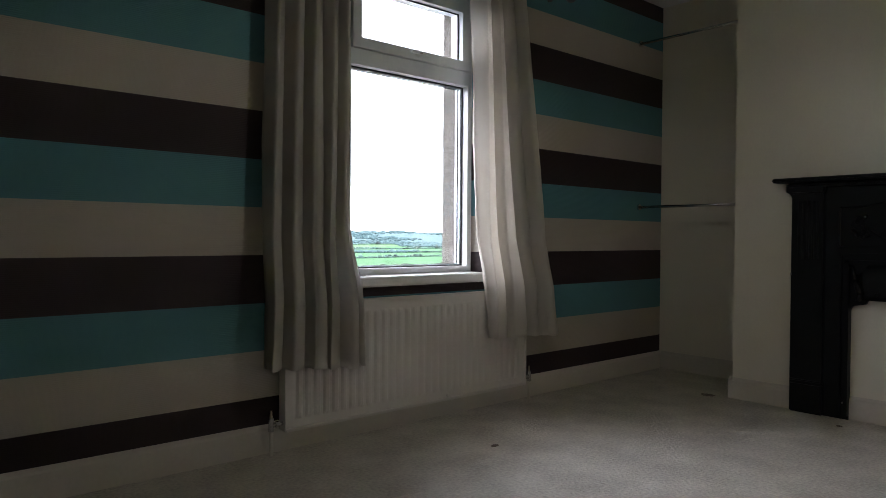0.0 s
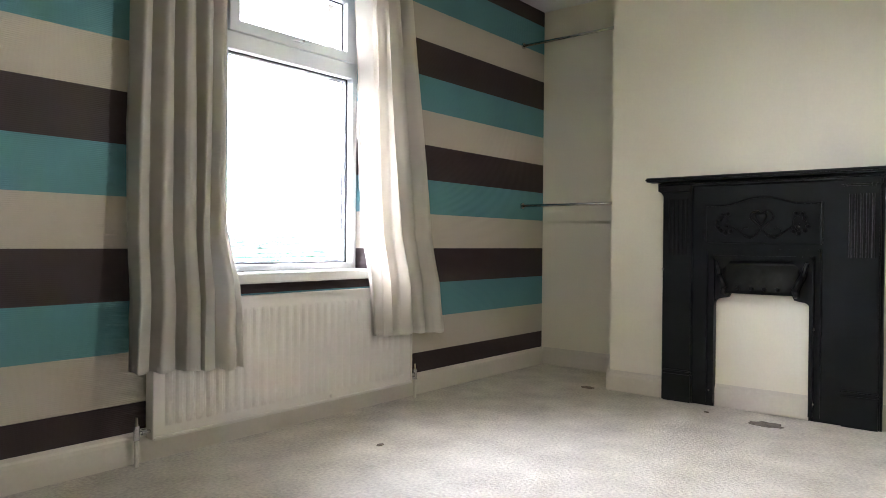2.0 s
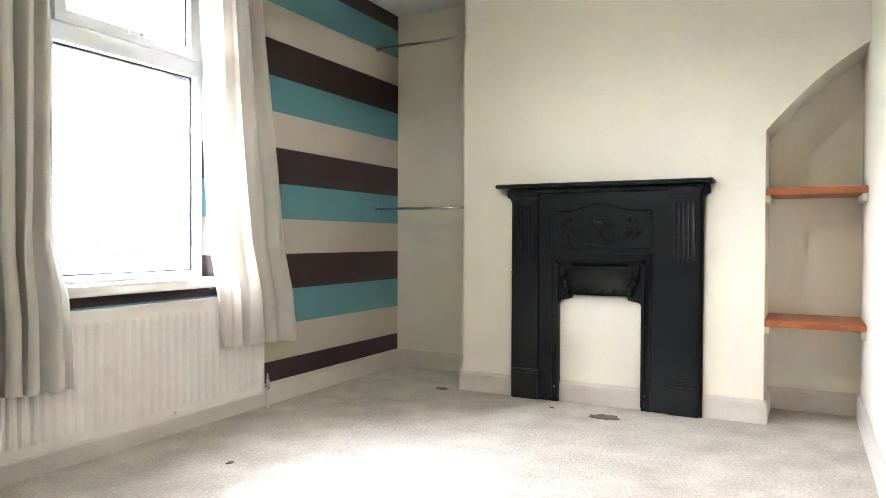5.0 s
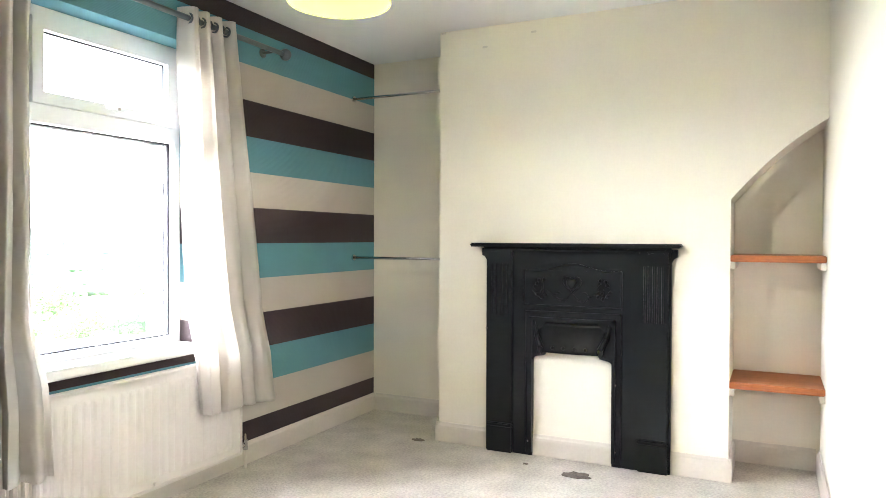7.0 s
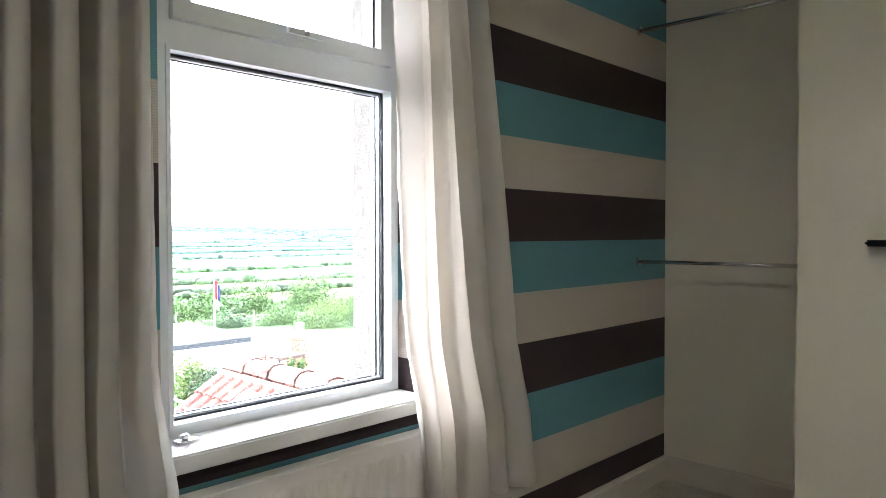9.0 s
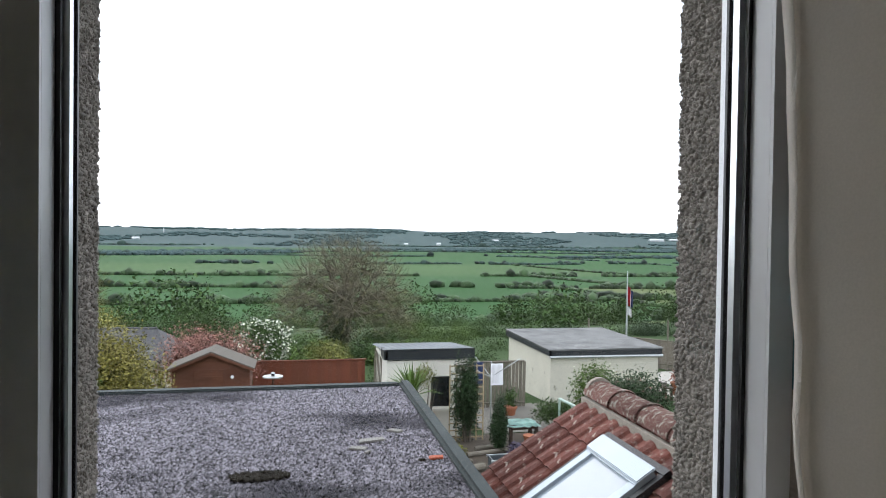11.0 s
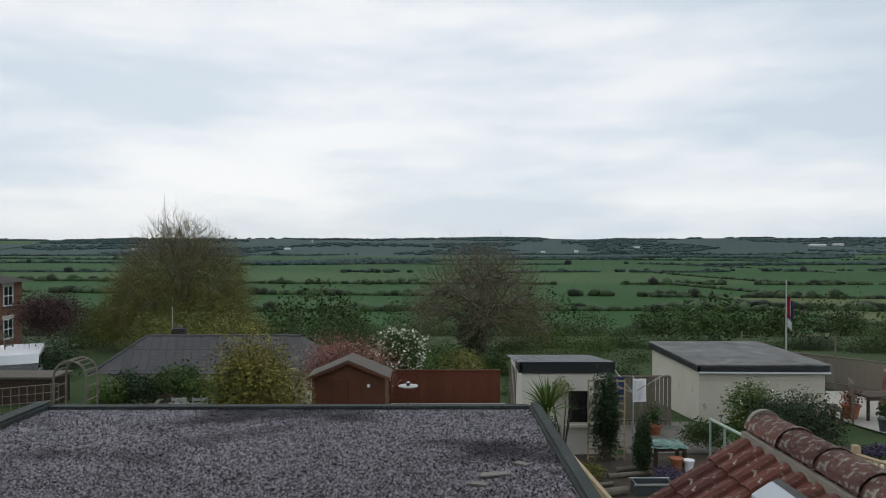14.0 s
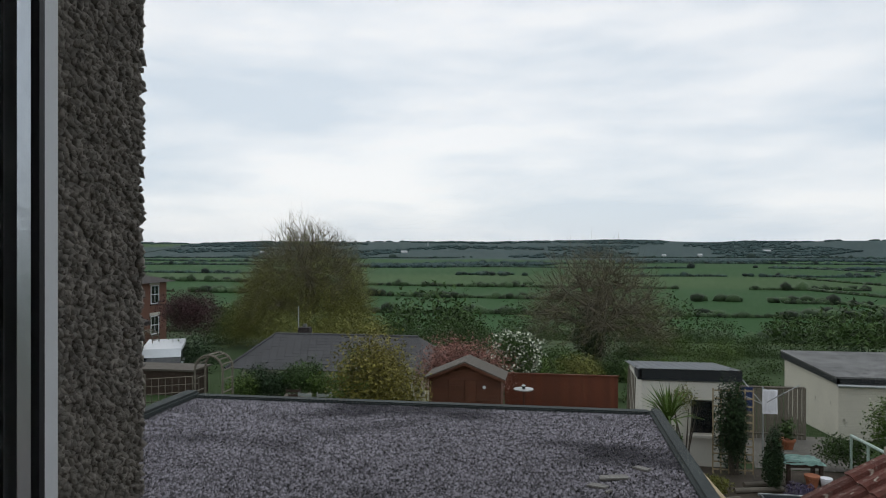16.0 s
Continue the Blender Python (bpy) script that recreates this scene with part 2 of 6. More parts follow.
def arch_wall():
    """The chimney breast and the wall over the shelved niche, with a curved slanting top to the niche."""
    pts = [(ALC_N, 0), (ALC_N, CEILING), (ROOM_S, CEILING), (ROOM_S, 1.835)]
    for i in range(1, 12):
        u = i / 12
        y = ROOM_S + (ALC_S - ROOM_S) * u
        pts.append((y, 1.835 - 0.385 * u + 0.035 * math.sin(math.pi * u)))
    pts += [(ALC_S, 1.45), (ALC_S, 0)]
    return prism(pts, 0, BREAST, -0.12)


structure("wall_chimney_breast", arch_wall(), CREAM, "cream painted chimney breast with a slanting arched niche beside it", "wall")
structure("wall_niche_back", boxes((-0.115, -0.001, ROOM_S, ALC_S + 0.05, 0, 2.2)), CREAM, "cream painted back of the shelved niche", "wall")
structure("wall_south", boxes((ROOM_W, 0.0, ROOM_S - 0.15, ROOM_S, 0, CEILING)), CREAM, "plain cream painted side wall", "wall")
# never in view: its dark bands are assumed, to lower the bounced light
structure("wall_west", boxes((ROOM_W - 0.15, ROOM_W, ROOM_S - 0.15, Y_MID, 0, CEILING)), PAPER, "unseen wall behind the walker, banded wallpaper added to cut bounced light", "wall")

SKIRT = [(0, 0), (0, 0.118), (-0.006, 0.118), (-0.010, 0.106), (-0.016, 0.098), (-0.018, 0.084), (-0.018, 0)]


def skirting(name, run, lo, hi, face, sign):
    """A moulded skirting board along x (run 0) or y (run 1), standing off the wall face."""
    out = [(face - sign * p * -1, z) for p, z in SKIRT]
    return structure(name, prism(out, run, lo, hi), TRIM, "aged off-white moulded skirting board", "skirting")


skirting("baseboard_window", 0, ROOM_W, -0.002, 0, 1)
skirting("baseboard_alcove", 1, ALC_N, -0.02, 0, 1)
skirting("baseboard_breast_north", 1, -1.098, ALC_N + 0.018, BREAST, 1)
skirting("baseboard_breast_south", 1, ALC_S - 0.018, -2.128, BREAST, 1)
skirting("baseboard_breast_return", 0, BREAST - 0.016, -0.02, ALC_N, -1)
skirting("baseboard_fireplace", 1, -1.835, -1.382, BREAST, 1)
skirting("baseboard_niche", 1, ROOM_S + 0.018, ALC_S - 0.002, -0.115, 1)
skirting("baseboard_niche_side", 0, BREAST - 0.016, -0.135, ALC_S, 1)
skirting("baseboard_south", 0, ROOM_W, -0.14, ROOM_S, -1)

# ---- window ----
window = thing("window_1", (-2.12, 0.18, WZ0), "white plastic window with a top-hung fanlight over a fixed pane", "window", "", "structure")
FY0, FY1 = 0.135, 0.232


def frame_ring(x0, x1, z0, z1, w, y0, y1, r=0.006):
    bm = boxes((x0, x0 + w, y0, y1, z0, z1), (x1 - w, x1, y0, y1, z0, z1), (x0 + w, x1 - w, y0, y1, z0, z0 + w), (x0 + w, x1 - w, y0, y1, z1 - w, z1))
    return bm


PX0, PX1, PZ0, PZ1 = -2.494, -1.736, 0.745, 1.722
part("window_frame", boxes((FX0, PX0, FY0, FY1, WZ0 + 0.002, WZ1), (PX1, WX1, FY0, FY1, WZ0 + 0.002, WZ1), (PX0, PX1, FY0, FY1, WZ0 + 0.002, PZ0),
     (PX0, PX1, FY0, FY1, PZ1, 1.80), (PX0, PX1, FY0, FY1, WZ1 - 0.045, WZ1)), UPVC, window)
part("glazing_bead", frame_ring(PX0 - 0.012, PX1 + 0.012, PZ0 - 0.012, PZ1 + 0.012, 0.012, FY0 - 0.006, FY0 - 0.0005), UPVC, window)
sash = part("fanlight_sash", frame_ring(PX0 + 0.002, PX1 - 0.002, 1.802, WZ1 - 0.047, 0.05, FY0 - 0.018, FY1 - 0.02), UPVC, window, "white top-hung opening sash")
part("gasket", frame_ring(PX0, PX1, PZ0, PZ1, 0.005, 0.17, 0.176), RUBBER, window, "black rubber glazing gasket")
part("gasket", frame_ring(PX0, PX1, PZ0, PZ1, 0.012, 0.199, 0.204), RUBBER, window, "black rubber glazing gasket")
part("spacer_bar", frame_ring(PX0 + 0.001, PX1 - 0.001, PZ0 + 0.001, PZ1 - 0.001, 0.009, 0.1815, 0.1935), SPACER, window, "silvery spacer between the panes")
for y in (0.1785, 0.1965):
    pane = part("pane", boxes((PX0 + 0.0005, PX1 - 0.0005, y - 0.0015, y + 0.0015, PZ0, PZ1)), GLASS, window)
    pane.visible_shadow = False
fx0, fx1, fz0, fz1 = PX0 + 0.052, PX1 - 0.052, 1.852, WZ1 - 0.097
part("gasket", frame_ring(fx0, fx1, fz0, fz1, 0.006, 0.15, 0.156), RUBBER, window, "black rubber glazing gasket")
pane = part("pane", boxes((fx0, fx1, 0.16, 0.164, fz0, fz1)), GLASS, window)
pane.visible_shadow = False
hb = soft_box(-2.115, -2.085, FY0 - 0.034, FY0 - 0.018, 1.815, 1.85, 0.005)
box(hb, -2.16, -2.04, FY0 - 0.046, FY0 - 0.034, 1.826, 1.840)
handle = part("handle", hb, UPVC, sash, "white espagnolette handle")
part("lock_button", bar((-2.10, FY0 - 0.05, 1.833), (-2.10, FY0 - 0.045, 1.833), 0.008), CHROME, handle)
sill = tagged(part("window_sill", soft_box(WX0 - 0.0, WX1 + 0.0, -0.028, FY0 - 0.001, WZ0 - 0.004, WZ0 + 0.018, 0.006, 3), SILLW, None), "white glossy painted window sill board", "window sill", "", "structure")
part("front_edge", soft_box(WX0 - 0.01, WX1 + 0.01, -0.033, -0.0005, WZ0 - 0.028, WZ0 + 0.0185, 0.006, 3), SILLW, sill)
latch = thing("window_catch", (-2.49, 0.07, WZ0 + 0.018), "small grey metal catch lying on the sill", "catch")
part("plate", soft_box(-2.52, -2.46, 0.05, 0.085, WZ0 + 0.018, WZ0 + 0.026, 0.002), CHROME, latch)
part("tongue", soft_box(-2.505, -2.485, 0.06, 0.075, WZ0 + 0.026, WZ0 + 0.04, 0.003), CHROME, latch)


# ---- outside leaf of the house wall, pebble-dashed ----
def dash_bm():
    bm = bmesh.new()
    for d in ((-6.2, OX0, Y_MID + 0.002, Y_OUT, -3.6, 5.2), (OX1, 3.0, Y_MID + 0.002, Y_OUT, -3.6, 5.2), (OX0, OX1, Y_MID + 0.002, Y_OUT, -3.6, OZ0), (OX0, OX1, Y_MID + 0.002, Y_OUT, OZ1, 5.2)):
        box(bm, *d)
    return bm


dash = structure("wall_outside", dash_bm(), DASH, "grey-brown pebble-dashed outside wall of the house", "wall")


def pebbles(x_face, sign, y0, y1, z0, z1, count, rng):
    """Small stones bedded in the render of a reveal, facing along x."""
    verts, faces = [], []
    for _ in range(count):
        c = Vector((x_face, rng.uniform(y0, y1), rng.uniform(z0, z1)))
        r = rng.uniform(0.0022, 0.0058)
        turn = Euler((rng.uniform(0, 6), rng.uniform(0, 6), rng.uniform(0, 6))).to_matrix()
        k = len(verts)
        for d in ((1, 0, 0), (-1, 0, 0), (0, 1, 0), (0, -1, 0), (0, 0, 1), (0, 0, -1)):
            verts.append(c + turn @ (Vector(d) * r * rng.uniform(0.7, 1.25)))
        for f in ((0, 2, 4), (2, 1, 4), (1, 3, 4), (3, 0, 4), (2, 0, 5), (1, 2, 5), (3, 1, 5), (0, 3, 5)):
            faces.append([k + i for i in f])
    me = bpy.data.meshes.new("pebbles")
    me.from_pydata(verts, [], faces)
    me.materials.append(DASH)
    for p in me.polygons:
        p.use_smooth = True
    ob = new("pebbles", me)
    ob.parent = dash
    return tagged(ob, "rough stones bedded in the render", "", "", "stuff")


rng = random.Random(5)
pebbles(OX0, 1, Y_MID + 0.004, Y_OUT + 0.004, OZ0, OZ1, 14000, rng)
pebbles(OX1, -1, Y_MID + 0.004, Y_OUT + 0.004, OZ0, OZ1, 9000, rng)


# ---- curtains on a pole ----
pole = thing("curtain_pole", (-2.2, -0.1, 2.29), "dark grey metal curtain pole with ball ends", "curtain pole")
part("rod", bar((-3.32, -0.1, 2.29), (-1.16, -0.1, 2.29), 0.014, n=16), POLE, pole, smooth=True)
for x in (-3.32, -1.14):
    bm = bmesh.new()
    bmesh.ops.create_uvsphere(bm, u_segments=20, v_segments=12, radius=0.034)
    bmesh.ops.translate(bm, verts=bm.verts, vec=(x, -0.1, 2.29))
    tube(bm, (x - 0.03 if x > -2 else x + 0.03, -0.1, 2.29), (x, -0.1, 2.29), 0.019, n=14)
    part("ball_end", bm, POLE, pole, smooth=True)
for x in (-3.2, -1.22):
    bm = bar((x, -0.1, 2.29), (x, -0.001, 2.29), 0.008)
    tube(bm, (x, -0.008, 2.29), (x, -0.001, 2.29), 0.026, n=16)
    part("bracket", bm, POLE, pole)


def curtain(x0t, x1t, x0b, x1b, zb0, zb1, folds, seed):
    """A lined eyelet curtain: deep folds at the heading that loosen and splay towards the hem."""
    r = random.Random(seed)
    nx, nz, top = 150, 60, 2.345
    jit = [r.uniform(-0.35, 0.35) for _ in range(folds * 2 + 3)]
    amp = [r.uniform(0.75, 1.25) for _ in range(folds * 2 + 3)]
    bm = bmesh.new()
    grid = []
    for j in range(nz + 1):
        v = j / nz
        row = []
        for i in range(nx + 1):
            u = i / nx
            ph = u * folds * 2
            k = int(ph)
            loose = v ** 1.5
            bend = u + loose * 0.03 * math.sin(6.28 * u * 1.7 + seed)
            x = (x0t + (x1t - x0t) * u) * (1 - v) + (x0b + (x1b - x0b) * bend) * v
            a = amp[k] * (1 - ph + k) + amp[k + 1] * (ph - k)
            shift = loose * (jit[k] * (1 - ph + k) + jit[k + 1] * (ph - k))
            front = abs(math.sin(math.pi * (ph + shift) / 2)) ** 0.6
            y = -0.075 - (front - 0.35) * a * (0.095 - 0.012 * v) + 0.006 * math.sin(9 * v + 5 * u + seed) * v - 0.02 * v - 0.035 * min(1.0, max(0.0, v - 0.74) * 8)
            inner = max(0.0, (u - 0.74) / 0.26) if seed == 3 else max(0.0, (0.10 - u) / 0.25)
            y += 0.055 * inner * min(1, v * 8) * max(0.0, 1 - max(0.0, v - 0.7) * 8)
            x += 0.010 * math.cos(math.pi * ph) * a * (0.4 + v)
            y += 0.0022 * noise.noise((u * 9, v * 26, seed)) * (2.2 if inner > 0.2 else 1)
            zb = zb0 + (zb1 - zb0) * u
            z = top - (top - zb) * v + 0.002 * math.sin(40 * u) * v
            row.append(bm.verts.new((x, y, z)))
        grid.append(row)
    for j in range(nz):
        for i in range(nx):
            bm.faces.new((grid[j][i], grid[j][i + 1], grid[j + 1][i + 1], grid[j + 1][i]))
    bmesh.ops.solidify(bm, geom=bm.faces[:], thickness=0.003)
    c = thing("curtain", ((x0t + x1t) / 2, -0.1, zb0), "cream lined eyelet curtain drawn back beside the window", "curtain", "pair of curtains")
    part("cloth", bm, CURTAIN, c, smooth=True)
    for i in range(folds * 2):
        u = (i + 0.5) / (folds * 2)
        x = x0t + (x1t - x0t) * u
        eb = bmesh.new()
        ring = []
        for a in range(16):
            t = 6.28318 * a / 16
            ring.append([(x + dx, -0.1 + rr * math.cos(t), 2.29 + rr * math.sin(t)) for rr, dx in ((0.019, -0.003), (0.027, -0.003), (0.027, 0.003), (0.019, 0.003))])
        vs = [[eb.verts.new(p) for p in q] for q in ring]
        for a in range(16):
            for k in range(4):
                eb.faces.new((vs[a][k], vs[a][(k + 1) % 4], vs[(a + 1) % 16][(k + 1) % 4], vs[(a + 1) % 16][k]))
        part("eyelet", eb, POLE, c)
    return c


curtain(-3.03, -2.612, -3.08, -2.632, 0.375, 0.335, 5, 3)
curtain(-1.885, -1.55, -1.855, -1.275, 0.385, 0.36, 4, 8)

# ---- radiator under the window ----
RX0, RX1, RZ0, RZ1 = -2.945, -1.475, 0.095, 0.61
rad = thing("radiator", (-2.2, -0.06, RZ0), "off-white pressed steel panel radiator under the window", "radiator")


def rad_panel():
    """A pressed panel with rounded upright flutes."""
    bm = bmesh.new()
    pitch = 0.0445
    count = int((RX1 - RX0 - 0.05) / pitch)
    xs = [RX0, RX0 + 0.02]
    prof = [0, 0]
    start = RX0 + (RX1 - RX0 - count * pitch) / 2
    for i in range(count):
        for u, d in ((0.12, 0), (0.24, 0.6), (0.36, 1), (0.64, 1), (0.76, 0.6), (0.88, 0)):
            xs.append(start + (i + u) * pitch)
            prof.append(d)
    xs += [RX1 - 0.02, RX1]
    prof += [0, 0]
    zs = [(RZ0, 0), (RZ0 + 0.04, 0), (RZ0 + 0.052, 0.7), (RZ0 + 0.065, 1), (RZ1 - 0.065, 1), (RZ1 - 0.052, 0.7), (RZ1 - 0.04, 0), (RZ1, 0)]
    g = [[bm.verts.new((x, -0.066 - 0.009 * d * k, z)) for x, d in zip(xs, prof)] for z, k in zs]
    for a, b in zip(g, g[1:]):
        for i in range(len(xs) - 1):
            bm.faces.new((a[i], a[i + 1], b[i + 1], b[i]))
    box(bm, RX0, RX1, -0.0655, -0.05, RZ0, RZ1)
    return bm


part("front_panel", rad_panel(), RADPAINT, rad)
part("top_grille", soft_box(RX0 - 0.002, RX1 + 0.002, -0.078, -0.022, RZ1 - 0.004, RZ1 + 0.008, 0.003), RADPAINT, rad)
for x in (RX0, RX1):
    part("side_panel", soft_box(x - 0.003, x + 0.003, -0.078, -0.022, RZ0 - 0.002, RZ1 + 0.006, 0.002), RADPAINT, rad)
part("bottom_lip", soft_box(RX0, RX1, -0.08, -0.05, RZ0 - 0.006, RZ0 + 0.006, 0.003), RADPAINT, rad)
part("drain_plug", bar((-2.05, -0.085, RZ0 + 0.02), (-2.05, -0.07, RZ0 + 0.02), 0.009), RADPAINT, rad)
for x in (-2.6, -1.8):
    part("wall_bracket", boxes((x - 0.02, x + 0.02, -0.05, -0.002, 0.2, 0.5)), RADPAINT, rad)
for x, s in ((RX0 - 0.055, 1), (RX1 + 0.05, -1)):
    v = thing("radiator_valve", (x, -0.055, 0), "tarnished chrome radiator valve on a painted pipe", "valve", "radiator valves")
    part("pipe", bar((x, -0.055, 0), (x, -0.055, 0.105), 0.0085), TRIM, v)
    bm = bar((x, -0.055, 0.1), (x, -0.055, 0.155), 0.013, 0.011)
    tube(bm, (x, -0.055, 0.125), (x + s * 0.055, -0.055, 0.125), 0.008)
    tube(bm, (x + s * 0.018, -0.055, 0.125), (x + s * 0.036, -0.055, 0.125), 0.013, n=6)
    part("valve_body", bm, CHROME, v)
    part("spindle", bar((x, -0.055, 0.155), (x, -0.055, 0.185), 0.006, 0.004), BRASS, v, "bare brass spindle")
pipe = thing("heating_pipe", (-2.2, -0.03, 0.115), "thin cream painted pipe along the skirting", "pipe")
part("run", bar((RX0 - 0.05, -0.027, 0.126), (RX1 + 0.04, -0.027, 0.126), 0.0075), TRIM, pipe)

# ---- clothes rails in the alcove ----
for z in (2.20, 1.11):
    r = thing("clothes_rail", (-0.28, -0.39, z), "thin chrome clothes rail across the alcove", "clothes rail", "alcove clothes rails")
    part("tube", bar((-0.28, -0.004, z), (-0.28, ALC_N + 0.004, z), 0.009, n=14), CHROME, r, smooth=True)
    for y0, y1 in ((-0.012, -0.0005), (ALC_N + 0.0005, ALC_N + 0.012)):
        part("end_socket", bar((-0.28, y0, z), (-0.28, y1, z), 0.02, n=16), CHROME, r)

# ---- cast-iron fireplace surround ----
fire = thing("fireplace_surround", (BREAST, -1.6, 0), "black painted cast-iron bedroom fireplace with raised flower panel", "fireplace")
X = BREAST - 0.001
FL, FR = -1.098, -2.142      # outer edges of the plate
IL, IR = -1.382, -1.836      # edges of the blocked opening
CY = (FL + FR) / 2


def quad_prism(y0, y1, z0, z1, d0, d1, r=0.004):
    b = soft_box(X - d1, X - d0, min(y0, y1), max(y0, y1), z0, z1, r)
    return b


def plate():
    pts = [(FL, 0), (FL, 1.12), (FL + 0.012, 1.14), (FL + 0.03, 1.15), (FL + 0.03, 1.19), (FR - 0.03, 1.19), (FR - 0.03, 1.15), (FR - 0.012, 1.14), (FR, 1.12), (FR, 0),
           (IR, 0), (IR, 0.545)]
    for i in range(7):
        a = math.pi / 2 * i / 6
        pts.append((IR + 0.03 - 0.03 * math.cos(a), 0.545 + 0.03 * math.sin(a)))
    pts += [(IR + 0.07, 0.583), (IR + 0.08, 0.605), (IL - 0.08, 0.605), (IL - 0.07, 0.583)]
    for i in range(7):
        a = math.pi / 2 * (6 - i) / 6
        pts.append((IL - 0.03 + 0.03 * math.cos(a), 0.545 + 0.03 * math.sin(a)))
    pts += [(IL, 0.545), (IL, 0)]
    return prism(pts, 0, X - 0.03, X)


part("back_plate", plate(), IRON, fire)
part("mantel_shelf", soft_box(X - 0.10, X, FR - 0.055, FL + 0.08, 1.198, 1.22, 0.007, 3), IRON, fire)
part("mantel_moulding", soft_box(X - 0.06, X, FR - 0.01, FL + 0.02, 1.172, 1.199, 0.010, 3), IRON, fire)
for y0, y1, o in ((FL - 0.012, FL - 0.165, 1), (FR + 0.012, FR + 0.165, -1)):
    lo, hi = min(y0, y1), max(y0, y1)
    pil = part("pilaster", quad_prism(y0, y1, 0.17, 1.15, 0.028, 0.046), IRON, fire)
    part("pilaster_foot", quad_prism(lo - 0.004, hi + 0.004, 0.0, 0.155, 0.028, 0.052, 0.006), IRON, fire)
    part("foot_moulding", quad_prism(lo - 0.003, hi + 0.003, 0.152, 0.172, 0.028, 0.058, 0.006), IRON, fire)
    part("capital", quad_prism(lo - 0.006, hi + 0.006, 1.138, 1.176, 0.028, 0.060, 0.008), IRON, fire)
    for i in range(5):
        y = lo + 0.03 + i * (hi - lo - 0.06) / 4
        part("reed", bar((X - 0.046, y, 0.80), (X - 0.046, y, 1.10), 0.006, n=8), IRON, pil)
# frieze panel with an arched top
FP0, FP1 = -1.332, -1.885


def frieze_frame():
    bm = bmesh.new()
    top = []
    for i in range(21):
        u = i / 20
        top.append((FP0 + (FP1 - FP0) * u, 1.065 + (0.038 * math.sin(math.pi * (u - 0.15) / 0.7) ** 2 if 0.15 < u < 0.85 else 0)))
    loop = [(FP1, 0.865), (FP0, 0.865)] + top
    for (y0, z0), (y1, z1) in zip(loop, loop[1:] + loop[:1]):
        tube(bm, (X - 0.033, y0, z0), (X - 0.033, y1, z1), 0.006, n=6)
    return bm


frieze = part("frieze_panel", quad_prism(FP0, FP1, 0.865, 1.068, 0.026, 0.031, 0.003), IRON, fire)
part("frieze_moulding", frieze_frame(), IRON, frieze)


def stroke(points, r):
    bm = bmesh.new()
    for a, b in zip(points, points[1:]):
        tube(bm, (X - 0.034, *a), (X - 0.034, *b), r, n=6)
    return bm


def spiral(cy, cz, r0, r1, a0, a1, n=18):
    return [(cy + (r0 + (r1 - r0) * i / n) * math.cos(a0 + (a1 - a0) * i / n), cz + (r0 + (r1 - r0) * i / n) * math.sin(a0 + (a1 - a0) * i / n)) for i in range(n + 1)]


fc = (FP0 + FP1) / 2
hb = bmesh.new()
bmesh.ops.create_uvsphere(hb, u_segments=14, v_segments=8, radius=1)
for v in hb.verts:
    v.co = Vector((X - 0.033 + v.co.x * 0.012, fc + v.co.y * 0.030 * (1 + 0.25 * v.co.z), 0.99 + v.co.z * 0.030 + abs(v.co.y) * 0.008))
part("heart_boss", hb, IRON, frieze, smooth=True)
heart = []
for i in range(33):
    t = 6.28318 * i / 32
    heart.append((fc + 0.0034 * 16 * math.sin(t) ** 3, 0.992 + 0.0032 * (13 * math.cos(t) - 5 * math.cos(2 * t) - 2 * math.cos(3 * t) - math.cos(4 * t))))
part("heart_outline", stroke(heart, 0.0055), IRON, frieze)
for s in (1, -1):
    part("scroll", stroke([(fc, 0.935)] + spiral(fc + s * 0.065, 0.93, 0.05, 0.012, math.pi if s > 0 else 0, math.pi + s * 5 if s > 0 else s * 5), 0.0042), IRON, frieze)
    part("stem", stroke([(fc + s * (0.02 + 0.16 * u / 10), 0.915 - 0.012 * math.sin(u / 10 * 6) + 0.05 * (u / 10) ** 3) for u in range(11)], 0.004), IRON, frieze)
    part("stem", stroke(spiral(fc + s * 0.185, 0.975, 0.045, 0.02, -1.2, 3.4), 0.0036), IRON, frieze)
    for dy, dz in ((0.15, 0.925), (0.175, 0.915), (0.2, 0.93), (0.17, 0.945), (0.19, 1.01), (0.215, 0.95), (0.16, 1.015), (0.2, 0.99)):
        fb = bmesh.new()
        bmesh.ops.create_icosphere(fb, subdivisions=1, radius=0.012)
        for v in fb.verts:
            v.co = Vector((X - 0.033 + v.co.x * 0.7, fc + s * dy + v.co.y, dz + v.co.z))
        part("flower", fb, IRON, frieze, smooth=True)
# inner frame and hood
part("inner_moulding", boxes((X - 0.046, X - 0.028, IL + 0.0, IL + 0.018, 0.02, 0.80), (X - 0.046, X - 0.028, IR - 0.018, IR, 0.02, 0.80), (X - 0.046, X - 0.028, IR - 0.018, IL + 0.018, 0.782, 0.80)), IRON, fire)
part("outer_moulding", boxes((X - 0.040, X - 0.028, IL + 0.038, IL + 0.050, 0.02, 0.835), (X - 0.040, X - 0.028, IR - 0.050, IR - 0.038, 0.02, 0.835), (X - 0.040, X - 0.028, IR - 0.05, IL + 0.05, 0.823, 0.835)), IRON, fire)


